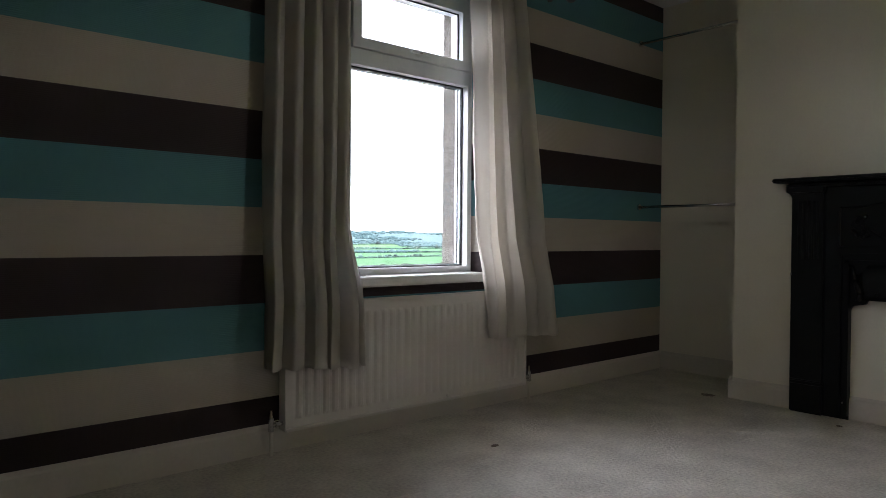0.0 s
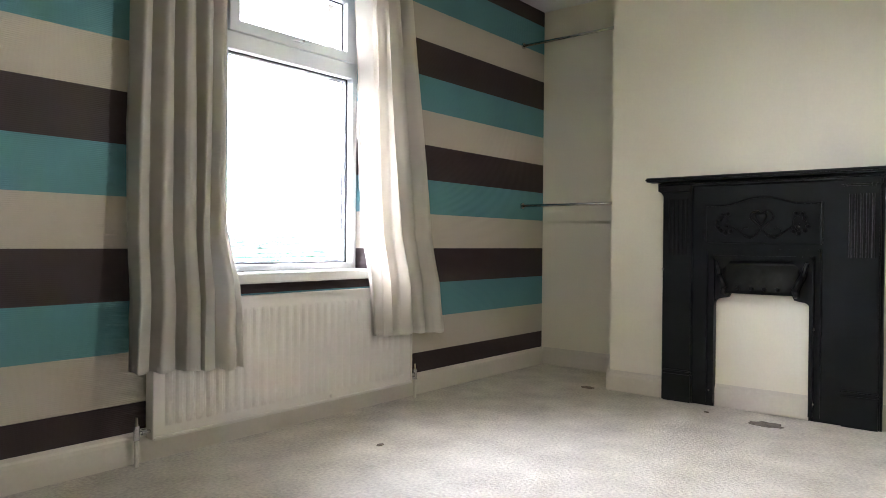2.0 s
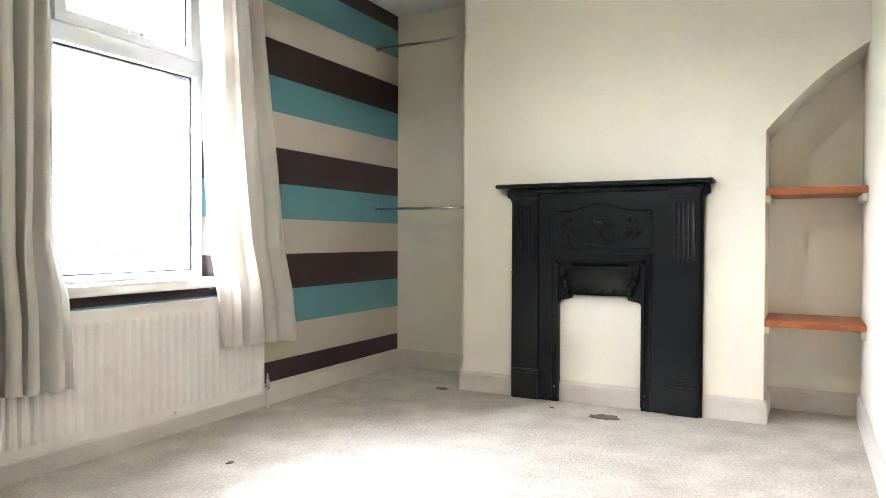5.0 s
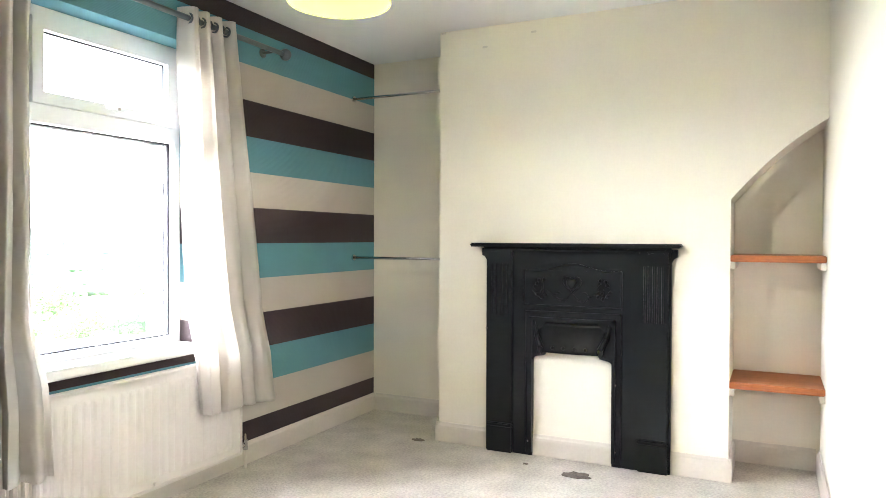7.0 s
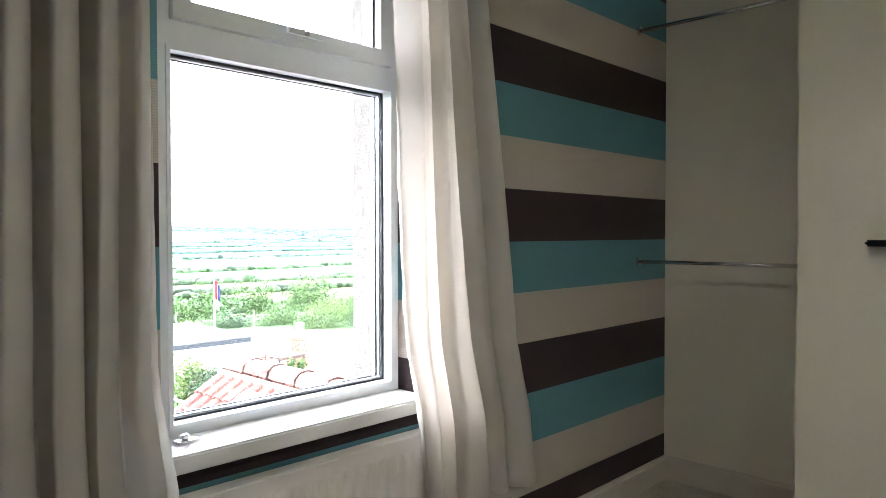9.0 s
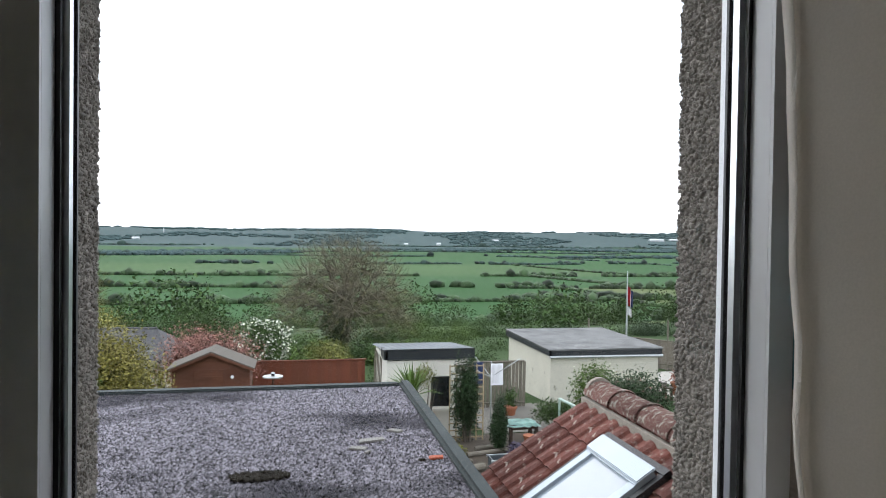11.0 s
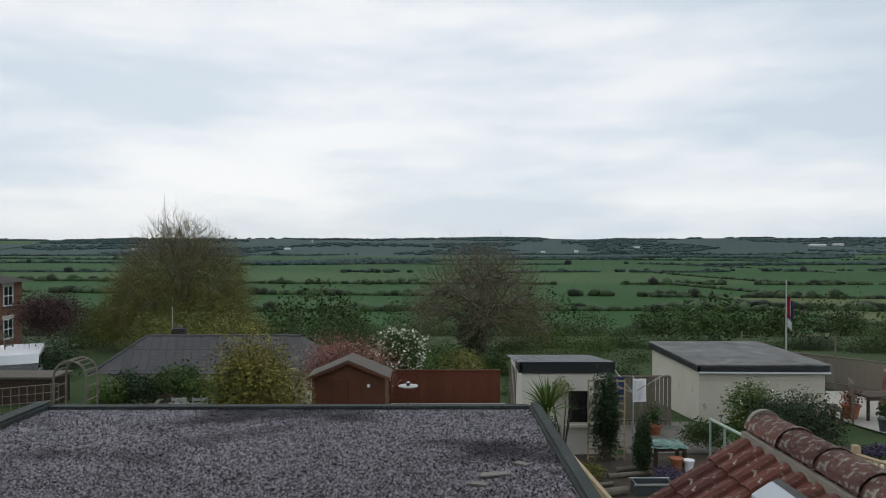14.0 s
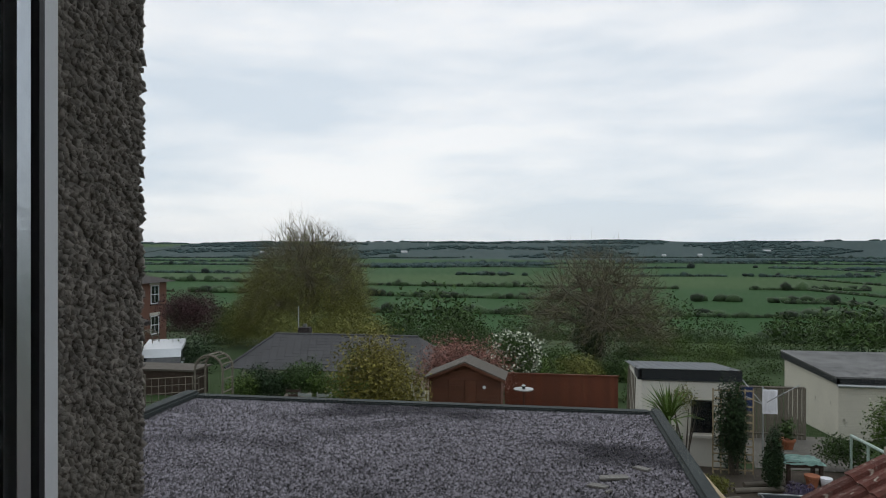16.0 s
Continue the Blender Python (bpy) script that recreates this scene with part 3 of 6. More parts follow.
def hood():
    bm = bmesh.new()
    rows = []
    for j in range(9):
        u = j / 8
        z = 0.772 - 0.165 * u
        d = 0.034 + 0.05 * u ** 1.6
        rows.append([bm.verts.new((X - d * (1 - 0.25 * abs(2 * i / 16 - 1) ** 3), IL - 0.05 - (IL - IR - 0.10) * i / 16 + (0.5 - i / 16) * 0.03 * (1 - u), z)) for i in range(17)])
    for a, b in zip(rows, rows[1:]):
        for i in range(16):
            bm.faces.new((a[i], a[i + 1], b[i + 1], b[i]))
    bmesh.ops.solidify(bm, geom=bm.faces[:], thickness=0.008)
    return bm


hd = part("hood", hood(), IRON, fire, "curved hood over the opening", smooth=True)
for i in range(4):
    rb = bmesh.new()
    bmesh.ops.create_uvsphere(rb, u_segments=10, v_segments=6, radius=0.011)
    bmesh.ops.translate(rb, verts=rb.verts, vec=(X - 0.075, fc + (1.5 - i) * 0.062 + 0.003, 0.635))
    part("rivet", rb, IRON, hd, smooth=True)
for s, y in ((1, IL), (-1, IR)):
    cb = bmesh.new()
    pts = [(X - 0.04, y - s * 0.012, 0.77), (X - 0.05, y - s * 0.03, 0.70), (X - 0.065, y - s * 0.06, 0.635), (X - 0.07, y - s * 0.05, 0.60)]
    rad_ = (0.008, 0.013, 0.017, 0.012)
    for i in range(3):
        tube(cb, pts[i], pts[i + 1], rad_[i], rad_[i + 1], n=10)
    part("hood_bracket", cb, IRON, fire, smooth=True)
for y, z in ((FL - 0.02, 1.165), (FR + 0.02, 1.165), (IL + 0.02, 0.085), (IR - 0.02, 0.085), (FL - 0.008, 0.72), (IR - 0.02, 0.45)):
    part("fixing_screw", bar((X - 0.046, y, z), (X - 0.029, y, z), 0.006, n=10), CHROME, fire)
structure("wall_fireplace_infill", boxes((BREAST - 0.004, BREAST - 0.0005, IR - 0.01, IL + 0.01, 0, 0.62)), CREAM, "cream board closing the fireplace opening", "wall")

# ---- niche shelves ----
for z, d in ((1.165, 0.0), (0.515, 0.0)):
    sh = thing("shelf", (-0.3, -2.64, z - 0.018), "orange-brown stained pine shelf in the niche", "shelf", "niche shelves")
    part("board", soft_box(BREAST - 0.004, -0.117, ROOM_S + 0.001, ALC_S - 0.001, z - 0.034, z, 0.004), SHELF, sh)
    for y0, y1 in ((ALC_S - 0.024, ALC_S - 0.001), (ROOM_S + 0.001, ROOM_S + 0.024)):
        part("batten", soft_box(BREAST + 0.004, -0.12, y0, y1, z - 0.072, z - 0.035, 0.003), BATTEN, sh, "cream painted batten")

# ---- ceiling lamp ----
LX, LY, LZ = -2.548, -1.416, 1.967
lamp = thing("ceiling_lamp", (LX, LY, CEILING), "lime-yellow fabric drum lampshade hanging from the ceiling", "ceiling lamp")
bm = bmesh.new()
tube(bm, (LX, LY, LZ), (LX, LY, LZ + 0.2), 0.157, 0.157, n=48, cap=False)
bmesh.ops.solidify(bm, geom=bm.faces[:], thickness=0.002)
part("shade", bm, SHADE, lamp, smooth=True)
part("flex", bar((LX, LY, LZ + 0.17), (LX, LY, CEILING - 0.04), 0.004, n=8), UPVC, lamp)
part("ceiling_rose", bar((LX, LY, CEILING - 0.04), (LX, LY, CEILING), 0.03, 0.045, n=24), UPVC, lamp)
part("lamp_holder", bar((LX, LY, LZ + 0.11), (LX, LY, LZ + 0.18), 0.02, n=16), UPVC, lamp)
for a in range(3):
    t = a * 2.0944
    part("shade_spoke", bar((LX, LY, LZ + 0.17), (LX + 0.148 * math.cos(t), LY + 0.148 * math.sin(t), LZ + 0.19), 0.002, n=6), CHROME, lamp)
bm = bmesh.new()
bmesh.ops.create_uvsphere(bm, u_segments=16, v_segments=10, radius=0.03)
bmesh.ops.translate(bm, verts=bm.verts, vec=(LX, LY, LZ + 0.085))
GLOW = bpy.data.materials.new("lit_bulb")
GLOW.use_nodes = True
GLOW.node_tree.nodes["Principled BSDF"].inputs["Emission Color"].default_value = (1, 0.92, 0.75, 1)
GLOW.node_tree.nodes["Principled BSDF"].inputs["Emission Strength"].default_value = 1.5
part("bulb", bm, GLOW, lamp, smooth=True)

# ---- small marks: cut holes in the carpet and plaster marks ----
HOLE = material("frayed_carpet_hole", (0.16, 0.13, 0.11), 0.95, vary=0.4, scale=30)
for x, y, rx, ry in ((-0.76, -1.70, 0.05, 0.075), (-0.56, -0.66, 0.03, 0.04), (-0.70, -1.40, 0.012, 0.014), (-2.2, -0.55, 0.02, 0.012)):
    bm = bmesh.new()
    r2 = random.Random(int(-x * 1000))
    pts = []
    for i in range(18):
        a = 6.28318 * i / 18
        k = r2.uniform(0.75, 1.15)
        pts.append((x + rx * k * math.cos(a), y + ry * k * math.sin(a)))
    hm = thing("carpet_hole", (x, y, 0), "ragged worn patch cut in the carpet", "carpet hole", "carpet holes")
    part("patch", prism(pts, 2, 0.0005, 0.004), HOLE, hm)
for y, z in ((-1.07, 2.38), (-1.37, 2.433), (-0.80, 2.492)):
    hm = thing("wall_mark", (BREAST, y, z), "small chipped filler mark on the plaster", "wall mark", "wall marks")
    part("chip", soft_box(BREAST - 0.004, BREAST - 0.0005, y - 0.016, y + 0.016, z - 0.006, z + 0.006, 0.002), TRIM, hm)


# ================= outside =================
def gz(x, y):
    """Height of the ground: gardens fall gently, then the hillside drops to a wide valley with low hills beyond."""
    if y < 26:
        z = -2.9 - 0.065 * max(y, 0)
    elif y < 330:
        u = (y - 26) / 304
        z = -4.59 - 35.4 * (u * u * (3 - 2 * u)) ** 0.8
    else:
        z = -40.0
    if y > 330:
        z += 2.5 * noise.noise((x * 0.004, y * 0.003, 1.3))
    if y > 2300:
        u = min((y - 2300) / 2200, 1)
        z += (76 + 9 * noise.noise((x * 0.0011, 0.3, 0)) + 4 * noise.noise((x * 0.004, 0.3, 4)) + 0.004 * x) * u * u * (3 - 2 * u)
    return z


GRASS = material("rough_grass", (0.040, 0.066, 0.024), 0.95, vary=0.4, scale=0.6, fine=9, bump=0.5, spec=0.1)
FIELDS = [material("young_crop_green", (0.030, 0.080, 0.024), 0.95, vary=0.15, scale=0.004, fine=0.08, bump=0, spec=0.1),
          material("pasture_green", (0.052, 0.098, 0.034), 0.95, vary=0.2, scale=0.006, fine=0.08, bump=0, spec=0.1),
          material("dull_meadow", (0.095, 0.115, 0.048), 0.95, vary=0.2, scale=0.006, fine=0.06, bump=0, spec=0.1),
          material("bare_tilth", (0.16, 0.135, 0.085), 0.95, vary=0.2, scale=0.006, fine=0.06, bump=0, spec=0.1),
          # woodland green shifted to blue: distance haze painted into the base colour
          material("haze_blue_woodland", (0.050, 0.078, 0.076), 0.95, vary=0.3, scale=0.006, fine=0.03, bump=0, spec=0.1)]
BANDS = 9
RATIO = 1.36


def bound(k, x):
    """Depth of the k-th hedge line across the valley."""
    s = RATIO ** k
    return 300 * s * (1 + 0.05 * math.sin(x / (190 * s) + k * 1.7) + 0.03 * math.sin(x / (80 * s) + k))


def field(x, y):
    """The band and the strip of the field at a place."""
    k = 0
    while k < BANDS and y > bound(k, x):
        k += 1
    w = 330 * RATIO ** k
    return k, math.floor((x + 0.25 * y + 137 * k) / w)


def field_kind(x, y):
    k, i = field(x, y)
    # beyond 2300 m most ground takes the haze-tinted woodland colour
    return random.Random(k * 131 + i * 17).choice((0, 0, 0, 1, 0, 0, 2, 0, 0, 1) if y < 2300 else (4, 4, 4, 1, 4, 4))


def land():
    ys = [-30.0, -12, 0, 0.5]
    while ys[-1] < 4700:
        ys.append(ys[-1] + max(0.8, 0.022 * ys[-1]))
    cols = 200
    verts, faces, kinds = [], [], []
    for yy in ys:
        half = max(yy, 0) * 1.25 + 45
        for i in range(cols + 1):
            xx = half * (2 * i / cols - 1)
            verts.append((xx, yy, gz(xx, yy)))
    for j in range(len(ys) - 1):
        for i in range(cols):
            a = j * (cols + 1) + i
            faces.append((a, a + 1, a + cols + 2, a + cols + 1))
            c = verts[a]
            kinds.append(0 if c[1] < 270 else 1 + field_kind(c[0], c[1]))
    me = bpy.data.meshes.new("ground")
    me.from_pydata(verts, [], faces)
    for m in [GRASS] + FIELDS:
        me.materials.append(m)
    me.polygons.foreach_set("material_index", kinds)
    me.polygons.foreach_set("use_smooth", [True] * len(kinds))
    return tagged(new("ground", me), "garden grass, falling to a wide valley of green fields", "ground", "", "structure")


land()


def mesh_thing(name, verts, faces, mat, parent=None, smooth=False):
    me = bpy.data.meshes.new(name)
    me.from_pydata([tuple(v) for v in verts], [], faces)
    me.materials.append(mat)
    if smooth:
        me.polygons.foreach_set("use_smooth", [True] * len(faces))
    ob = new(name, me)
    ob.parent = parent
    return ob


ICO = bmesh.new()
bmesh.ops.create_icosphere(ICO, subdivisions=1, radius=1)
ICO.verts.ensure_lookup_table()
ICO_V = [v.co.copy() for v in ICO.verts]
ICO_F = [[v.index for v in f.verts] for f in ICO.faces]
ICO.free()


def blob(verts, faces, c, rx, ry, rz, r):
    k = len(verts)
    for v in ICO_V:
        s = r.uniform(0.72, 1.2)
        verts.append((c[0] + v.x * rx * s, c[1] + v.y * ry * s, c[2] + v.z * rz * s))
    faces.extend([[k + i for i in f] for f in ICO_F])


def leaf_material(name, rgb, vary=0.35, lo=0.25, hi=1.9, **more):
    m = material(name, rgb, 0.7, vary=vary, fine=14, bump=0, spec=0.2, **{"scale": 1.4, **more})
    n, l = m.node_tree.nodes, m.node_tree.links
    b = n["Principled BSDF"]
    old = b.inputs["Base Color"].links[0].from_socket
    geo = n.new("ShaderNodeNewGeometry")
    mr = n.new("ShaderNodeMapRange")
    mr.inputs[3].default_value, mr.inputs[4].default_value = lo, hi
    l.new(geo.outputs["Random Per Island"], mr.inputs[0])
    sc = n.new("ShaderNodeVectorMath")
    sc.operation = "SCALE"
    l.new(old, sc.inputs[0])
    l.new(mr.outputs[0], sc.inputs["Scale"])
    l.new(sc.outputs[0], b.inputs["Base Color"])
    return m


L_DARK = leaf_material("dark_evergreen_leaf", (0.022, 0.042, 0.016))
L_MID = leaf_material("hedge_leaf", (0.042, 0.074, 0.020))
L_SPRING = leaf_material("spring_leaf", (0.066, 0.105, 0.022))
L_OLIVE = leaf_material("olive_haze_leaf", (0.135, 0.138, 0.032))
L_YELLOW = leaf_material("yellow_green_leaf", (0.165, 0.145, 0.035))
L_RED = leaf_material("bronze_pink_leaf", (0.25, 0.125, 0.10))
L_PURPLE = leaf_material("copper_leaf", (0.062, 0.030, 0.032))
L_WHITE = leaf_material("white_blossom", (0.52, 0.54, 0.44))
L_LAV = leaf_material("lavender", (0.075, 0.062, 0.11))
BARK = material("grey_brown_bark", (0.085, 0.070, 0.052), 0.9, vary=0.3, scale=6, fine=40, bump=0.5)
TWIG = material("bare_twig", (0.135, 0.115, 0.078), 0.9, vary=0.3, scale=3, fine=20, bump=0)
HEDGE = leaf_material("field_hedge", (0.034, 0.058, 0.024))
# same hedge green with more blue, haze painted in for the distant rows
HEDGE_HAZE = leaf_material("hazed_far_hedge", (0.034, 0.058, 0.046))


def leaves(r, centre, radii, count, size, shell=0.55, flat=0.0, verts=None, faces=None):
    """Loose leaf quads in an uneven ellipsoid."""
    verts = [] if verts is None else verts
    faces = [] if faces is None else faces
    ph = r.uniform(0, 50)
    for _ in range(count):
        d = Vector((r.gauss(0, 1), r.gauss(0, 1), r.gauss(0, 1))).normalized()
        lump = 1 + 0.38 * noise.noise(d * 2.2 + Vector((ph, 0, 0))) + 0.2 * noise.noise(d * 5 + Vector((0, ph, 0)))
        q = (shell + (1 - shell) * r.random()) * lump
        c = Vector(centre) + Vector((d.x * radii[0], d.y * radii[1], d.z * radii[2])) * q
        s = size * r.uniform(0.6, 1.4)
        a = Vector((r.gauss(0, 1), r.gauss(0, 1), r.gauss(0, 0.8 - flat))).normalized() * s
        b = a.cross(d + Vector((r.gauss(0, 0.5), r.gauss(0, 0.5), r.gauss(0, 0.5))))
        if b.length < 1e-5:
            continue
        b = b.normalized() * s * 0.55
        k = len(verts)
        verts += [c - a, c + b, c + a, c - b]
        faces.append((k, k + 1, k + 2, k + 3))
    return verts, faces


def bush(name, x, y, top, radii, count, size, mat, label, seed, stem=True, lumps=5, extra=None):
    """A shrub of several leafy lumps on a few stems, standing on the ground."""
    count, size = int(count * 2.1), size * 0.62
    r = random.Random(seed)
    g = gz(x, y)
    t = thing(name, (x, y, g), label, "bush")
    vs, fs = [], []
    h = top - g
    for i in range(lumps):
        a = 6.28 * i / lumps + r.uniform(-0.4, 0.4)
        k = 0 if i == 0 else 0.5
        c = (x + radii[0] * k * math.cos(a), y + radii[1] * k * math.sin(a), top - radii[2] * (0.78 if i == 0 else r.uniform(0.8, 1.2)))
        leaves(r, c, (radii[0] * 0.62, radii[1] * 0.62, radii[2] * r.uniform(0.85, 1.05)), count // lumps, size, 0.35, verts=vs, faces=fs)
    o = origin_of(t)
    mesh_thing("foliage", [v - o for v in vs], fs, mat, t)
    if extra:
        vs, fs = leaves(r, (x, y, top - radii[2] * 0.9), (radii[0] * 0.95, radii[1] * 0.95, radii[2] * 0.95), extra[1], extra[2], 0.8)
        mesh_thing("blossom", [v - o for v in vs], fs, extra[0], t)
    if stem:
        bm = bmesh.new()
        for i in range(5):
            tube(bm, (x + r.uniform(-0.1, 0.1), y, g - 0.05), (x + r.uniform(-0.7, 0.7) * radii[0], y + r.uniform(-0.5, 0.5) * radii[1], g + h * r.uniform(0.6, 0.9)), 0.03, 0.008, n=5)
        part("stem", bm, BARK, t)
    return t


def tree(x, y, top, spread, seed, label, leafing, leaf_count, leaf_size, twigs, trunk_r=0.28, skirt=0.3, leafy_top=0.5):
    """A tapered trunk, limbs that part towards a dome, a crown of fine twigs and scattered leaves with gaps."""
    r = random.Random(seed)
    g = gz(x, y)
    t = thing("tree", (x, y, g), label, "tree")
    h = top - g
    low = h * skirt
    trunk = bmesh.new()
    tube(trunk, (0, 0, -0.2), (0.1, 0, h * 0.14), trunk_r, trunk_r * 0.8, n=9)
    tube(trunk, (0.1, 0, h * 0.14), (0.0, 0, h * 0.4), trunk_r * 0.8, trunk_r * 0.4, n=9)
    mesh_from(trunk, "trunk", BARK, t)
    nodes = []
    for i in range(22):
        a = 2.4 * i + r.uniform(-0.3, 0.3)
        e = 0.15 + 1.3 * ((i + 0.5) / 22)
        bm = bmesh.new()
        p = Vector((0, 0, h * r.uniform(0.1, 0.3)))
        goal = Vector((math.cos(a) * math.cos(e) * spread, math.sin(a) * math.cos(e) * spread, low + (h - low) * math.sin(e))) * 0.72
        rad = trunk_r * 0.4
        for k in range(6):
            q = p + (goal - p) * (1 / (6 - k)) + Vector((r.gauss(0, 0.12), r.gauss(0, 0.12), 0.18 if k < 3 else 0.05))
            tube(bm, p, q, rad, rad * 0.8, n=6, cap=False)
            p, rad = q, rad * 0.8
            if k > 1:
                nodes.append((p.copy(), rad))
        mesh_from(bm, "limb", BARK, t)
    tv, tf, lv, lf = [], [], [], []

    def twig(p, e, w):
        side = (e - p).cross(Vector((r.gauss(0, 1), r.gauss(0, 1), r.gauss(0, 1)))).normalized() * w
        k = len(tv)
        tv.extend([p - side, p + side, e])
        tf.append((k, k + 1, k + 2))
    for _ in range(twigs):
        a, e = r.uniform(0, 6.283), math.asin(r.uniform(-0.25, 1))
        d = Vector((math.cos(a) * math.cos(e), math.sin(a) * math.cos(e), math.sin(e)))
        lump = 0.97 + 0.16 * noise.noise(d * 3 + Vector((seed, 0, 0)))
        q = lump * r.uniform(0.45, 1.0) ** 0.5
        c = Vector((d.x * spread * q, d.y * spread * q, low + (h - low) * d.z * q))
        near = min(r.sample(nodes, 9), key=lambda n: (n[0] - c).length)[0]
        m = near + (c - near) * 0.55 + Vector((r.gauss(0, 0.12), r.gauss(0, 0.12), 0.1))
        twig(near, m, 0.032)
        twig(m, c, 0.02)
        out = (c - Vector((0, 0, low * 0.6))).normalized()
        for _ in range(3):
            b = m + (c - m) * r.random()
            twig(b, b + (out + Vector((r.gauss(0, 0.6), r.gauss(0, 0.6), r.gauss(0.3, 0.45)))) * r.uniform(0.3, 0.75), 0.013)
        for _ in range(int(leaf_count / twigs + r.random())):
            if r.random() > leafy_top and d.z * q > r.uniform(0.2, 0.6):
                continue
            s = leaf_size * r.uniform(0.5, 1.4)
            cc = m + (c - m) * r.random() + Vector((r.gauss(0, 0.22), r.gauss(0, 0.22), r.gauss(0, 0.2)))
            a1 = Vector((r.gauss(0, 1), r.gauss(0, 1), r.gauss(0, 1))).normalized() * s
            b1 = a1.orthogonal().normalized() * s * 0.6
            k = len(lv)
            lv.extend([cc - a1, cc + b1, cc + a1, cc - b1])
            lf.append((k, k + 1, k + 2, k + 3))
    mesh_thing("twigs", tv, tf, TWIG, t)
    mesh_thing("crown", lv, lf, leafing, t)
    return t


def mesh_from(bm, name, mat, parent):
    me = bpy.data.meshes.new(name)
    bm.to_mesh(me)
    bm.free()
    me.materials.append(mat)
    ob = new(name, me)
    ob.parent = parent
    return ob


tree(-18.6, 45, 3.5, 5.2, 21, "tall spreading tree just coming into olive-green leaf", L_OLIVE, 120000, 0.034, 1500, 0.3, 0.28, 0.16)
tree(0.5, 40, 1.7, 4.9, 34, "broad bare-twigged tree with ivy on its trunk", L_OLIVE, 7000, 0.035, 1000, 0.34, 0.22, 0.4)
bush("ivy", 0.3, 39.6, -2.1, (1.3, 1.1, 1.7), 2600, 0.11, L_DARK, "dark ivy wrapped round the tree trunk", 35, False)

# leafy scrub along the slope below the gardens
rng = random.Random(77)
belt = [(-34, 50, -3.2, 4.5, L_PURPLE), (-22.4, 37, -1.3, 2.1, L_PURPLE), (-26, 34, -3.3, 2.0, L_DARK), (-20.5, 33, -3.4, 2.4, L_DARK), (-16, 38, -2.4, 3.0, L_OLIVE),
        (-12.5, 36, -2.6, 2.8, L_OLIVE), (-9.5, 38, -2.9, 2.6, L_MID), (-7, 40, -3.1, 2.4, L_MID), (-4.2, 38, -3.2, 2.2, L_MID), (-1.5, 36, -4.0, 2.0, L_SPRING),
        (-15, 42, -2.0, 3.0, L_OLIVE), (-21, 43, -2.2, 3.0, L_OLIVE), (-24.5, 46, -3.0, 3.0, L_MID), (-6, 33, -3.8, 1.8, L_DARK), (-2.6, 30, -3.5, 1.6, L_SPRING),
        (3, 42, -4.2, 2.4, L_MID), (5.5, 45, -4.0, 2.6, L_SPRING), (8, 43, -4.3, 2.4, L_SPRING), (10.5, 46, -4.3, 2.6, L_MID), (6.5, 38, -4.3, 2.2, L_SPRING), (3.5, 34, -4.0, 2.0, L_SPRING),
        (13, 44, -4.4, 2.3, L_MID), (9, 36, -4.4, 2.0, L_MID), (16, 45, -4.6, 2.4, L_DARK), (19, 43, -4.6, 2.2, L_MID), (22, 44, -4.3, 2.2, L_DARK), (25, 42, -3.9, 2.3, L_MID), (28, 40, -3.6, 2.4, L_SPRING),
        (24, 36, -3.7, 2.1, L_MID), (27, 34, -3.4, 2.0, L_DARK), (31, 42, -3.2, 2.6, L_MID), (-30, 40, -3.0, 2.6, L_MID), (-38, 46, -3.0, 3.5, L_MID), (33, 36, -3.4, 2.6, L_MID)]
belt += [(x + 1.9, y - 3.2, top - 0.75, rad * 0.9, L_MID if m in (L_SPRING, L_PURPLE) else m) for x, y, top, rad, m in belt if y > 32.5 and x > -21]
belt += [(-0.8, 27.5, -4.2, 1.5, L_OLIVE), (1.6, 27, -4.0, 1.5, L_MID), (3.9, 27.5, -3.9, 1.6, L_SPRING), (5.6, 29, -3.9, 1.6, L_MID), (-3.4, 27, -4.1, 1.5, L_MID), (11.5, 31, -4.2, 1.7, L_MID),
         (-1.0, 31, -3.6, 1.6, L_OLIVE), (-2.8, 32, -3.5, 1.6, L_MID), (0.8, 32, -3.7, 1.6, L_MID), (2.5, 31, -3.7, 1.5, L_SPRING)]
for i, (x, y, top, rad, m) in enumerate(belt):
    what = {L_PURPLE: "copper-leaved shrub on the slope", L_DARK: "dark evergreen shrub on the slope", L_OLIVE: "olive spring shrub on the slope", L_MID: "green leafy shrub on the slope", L_SPRING: "bright green spring shrub on the slope"}[m]
    bush("shrub", x, y, top, (rad, rad * 0.8, rad * 0.62), 5200, 0.08, m, what, 100 + i, False, 6)
vs, fs = [], []
for i in range(150):
    y = rng.uniform(52, 240)
    x = rng.uniform(-0.95, 0.95) * y
    rad = rng.uniform(2.0, 4.2)
    leaves(rng, (x, y, gz(x, y) + rad * 0.6), (rad, rad, rad * rng.uniform(0.6, 1.0)), 900, 0.17, 0.4, verts=vs, faces=fs)
tagged(mesh_thing("woodland", vs, fs, L_MID), "green woodland and scrub on the hillside", "woodland", "", "stuff")

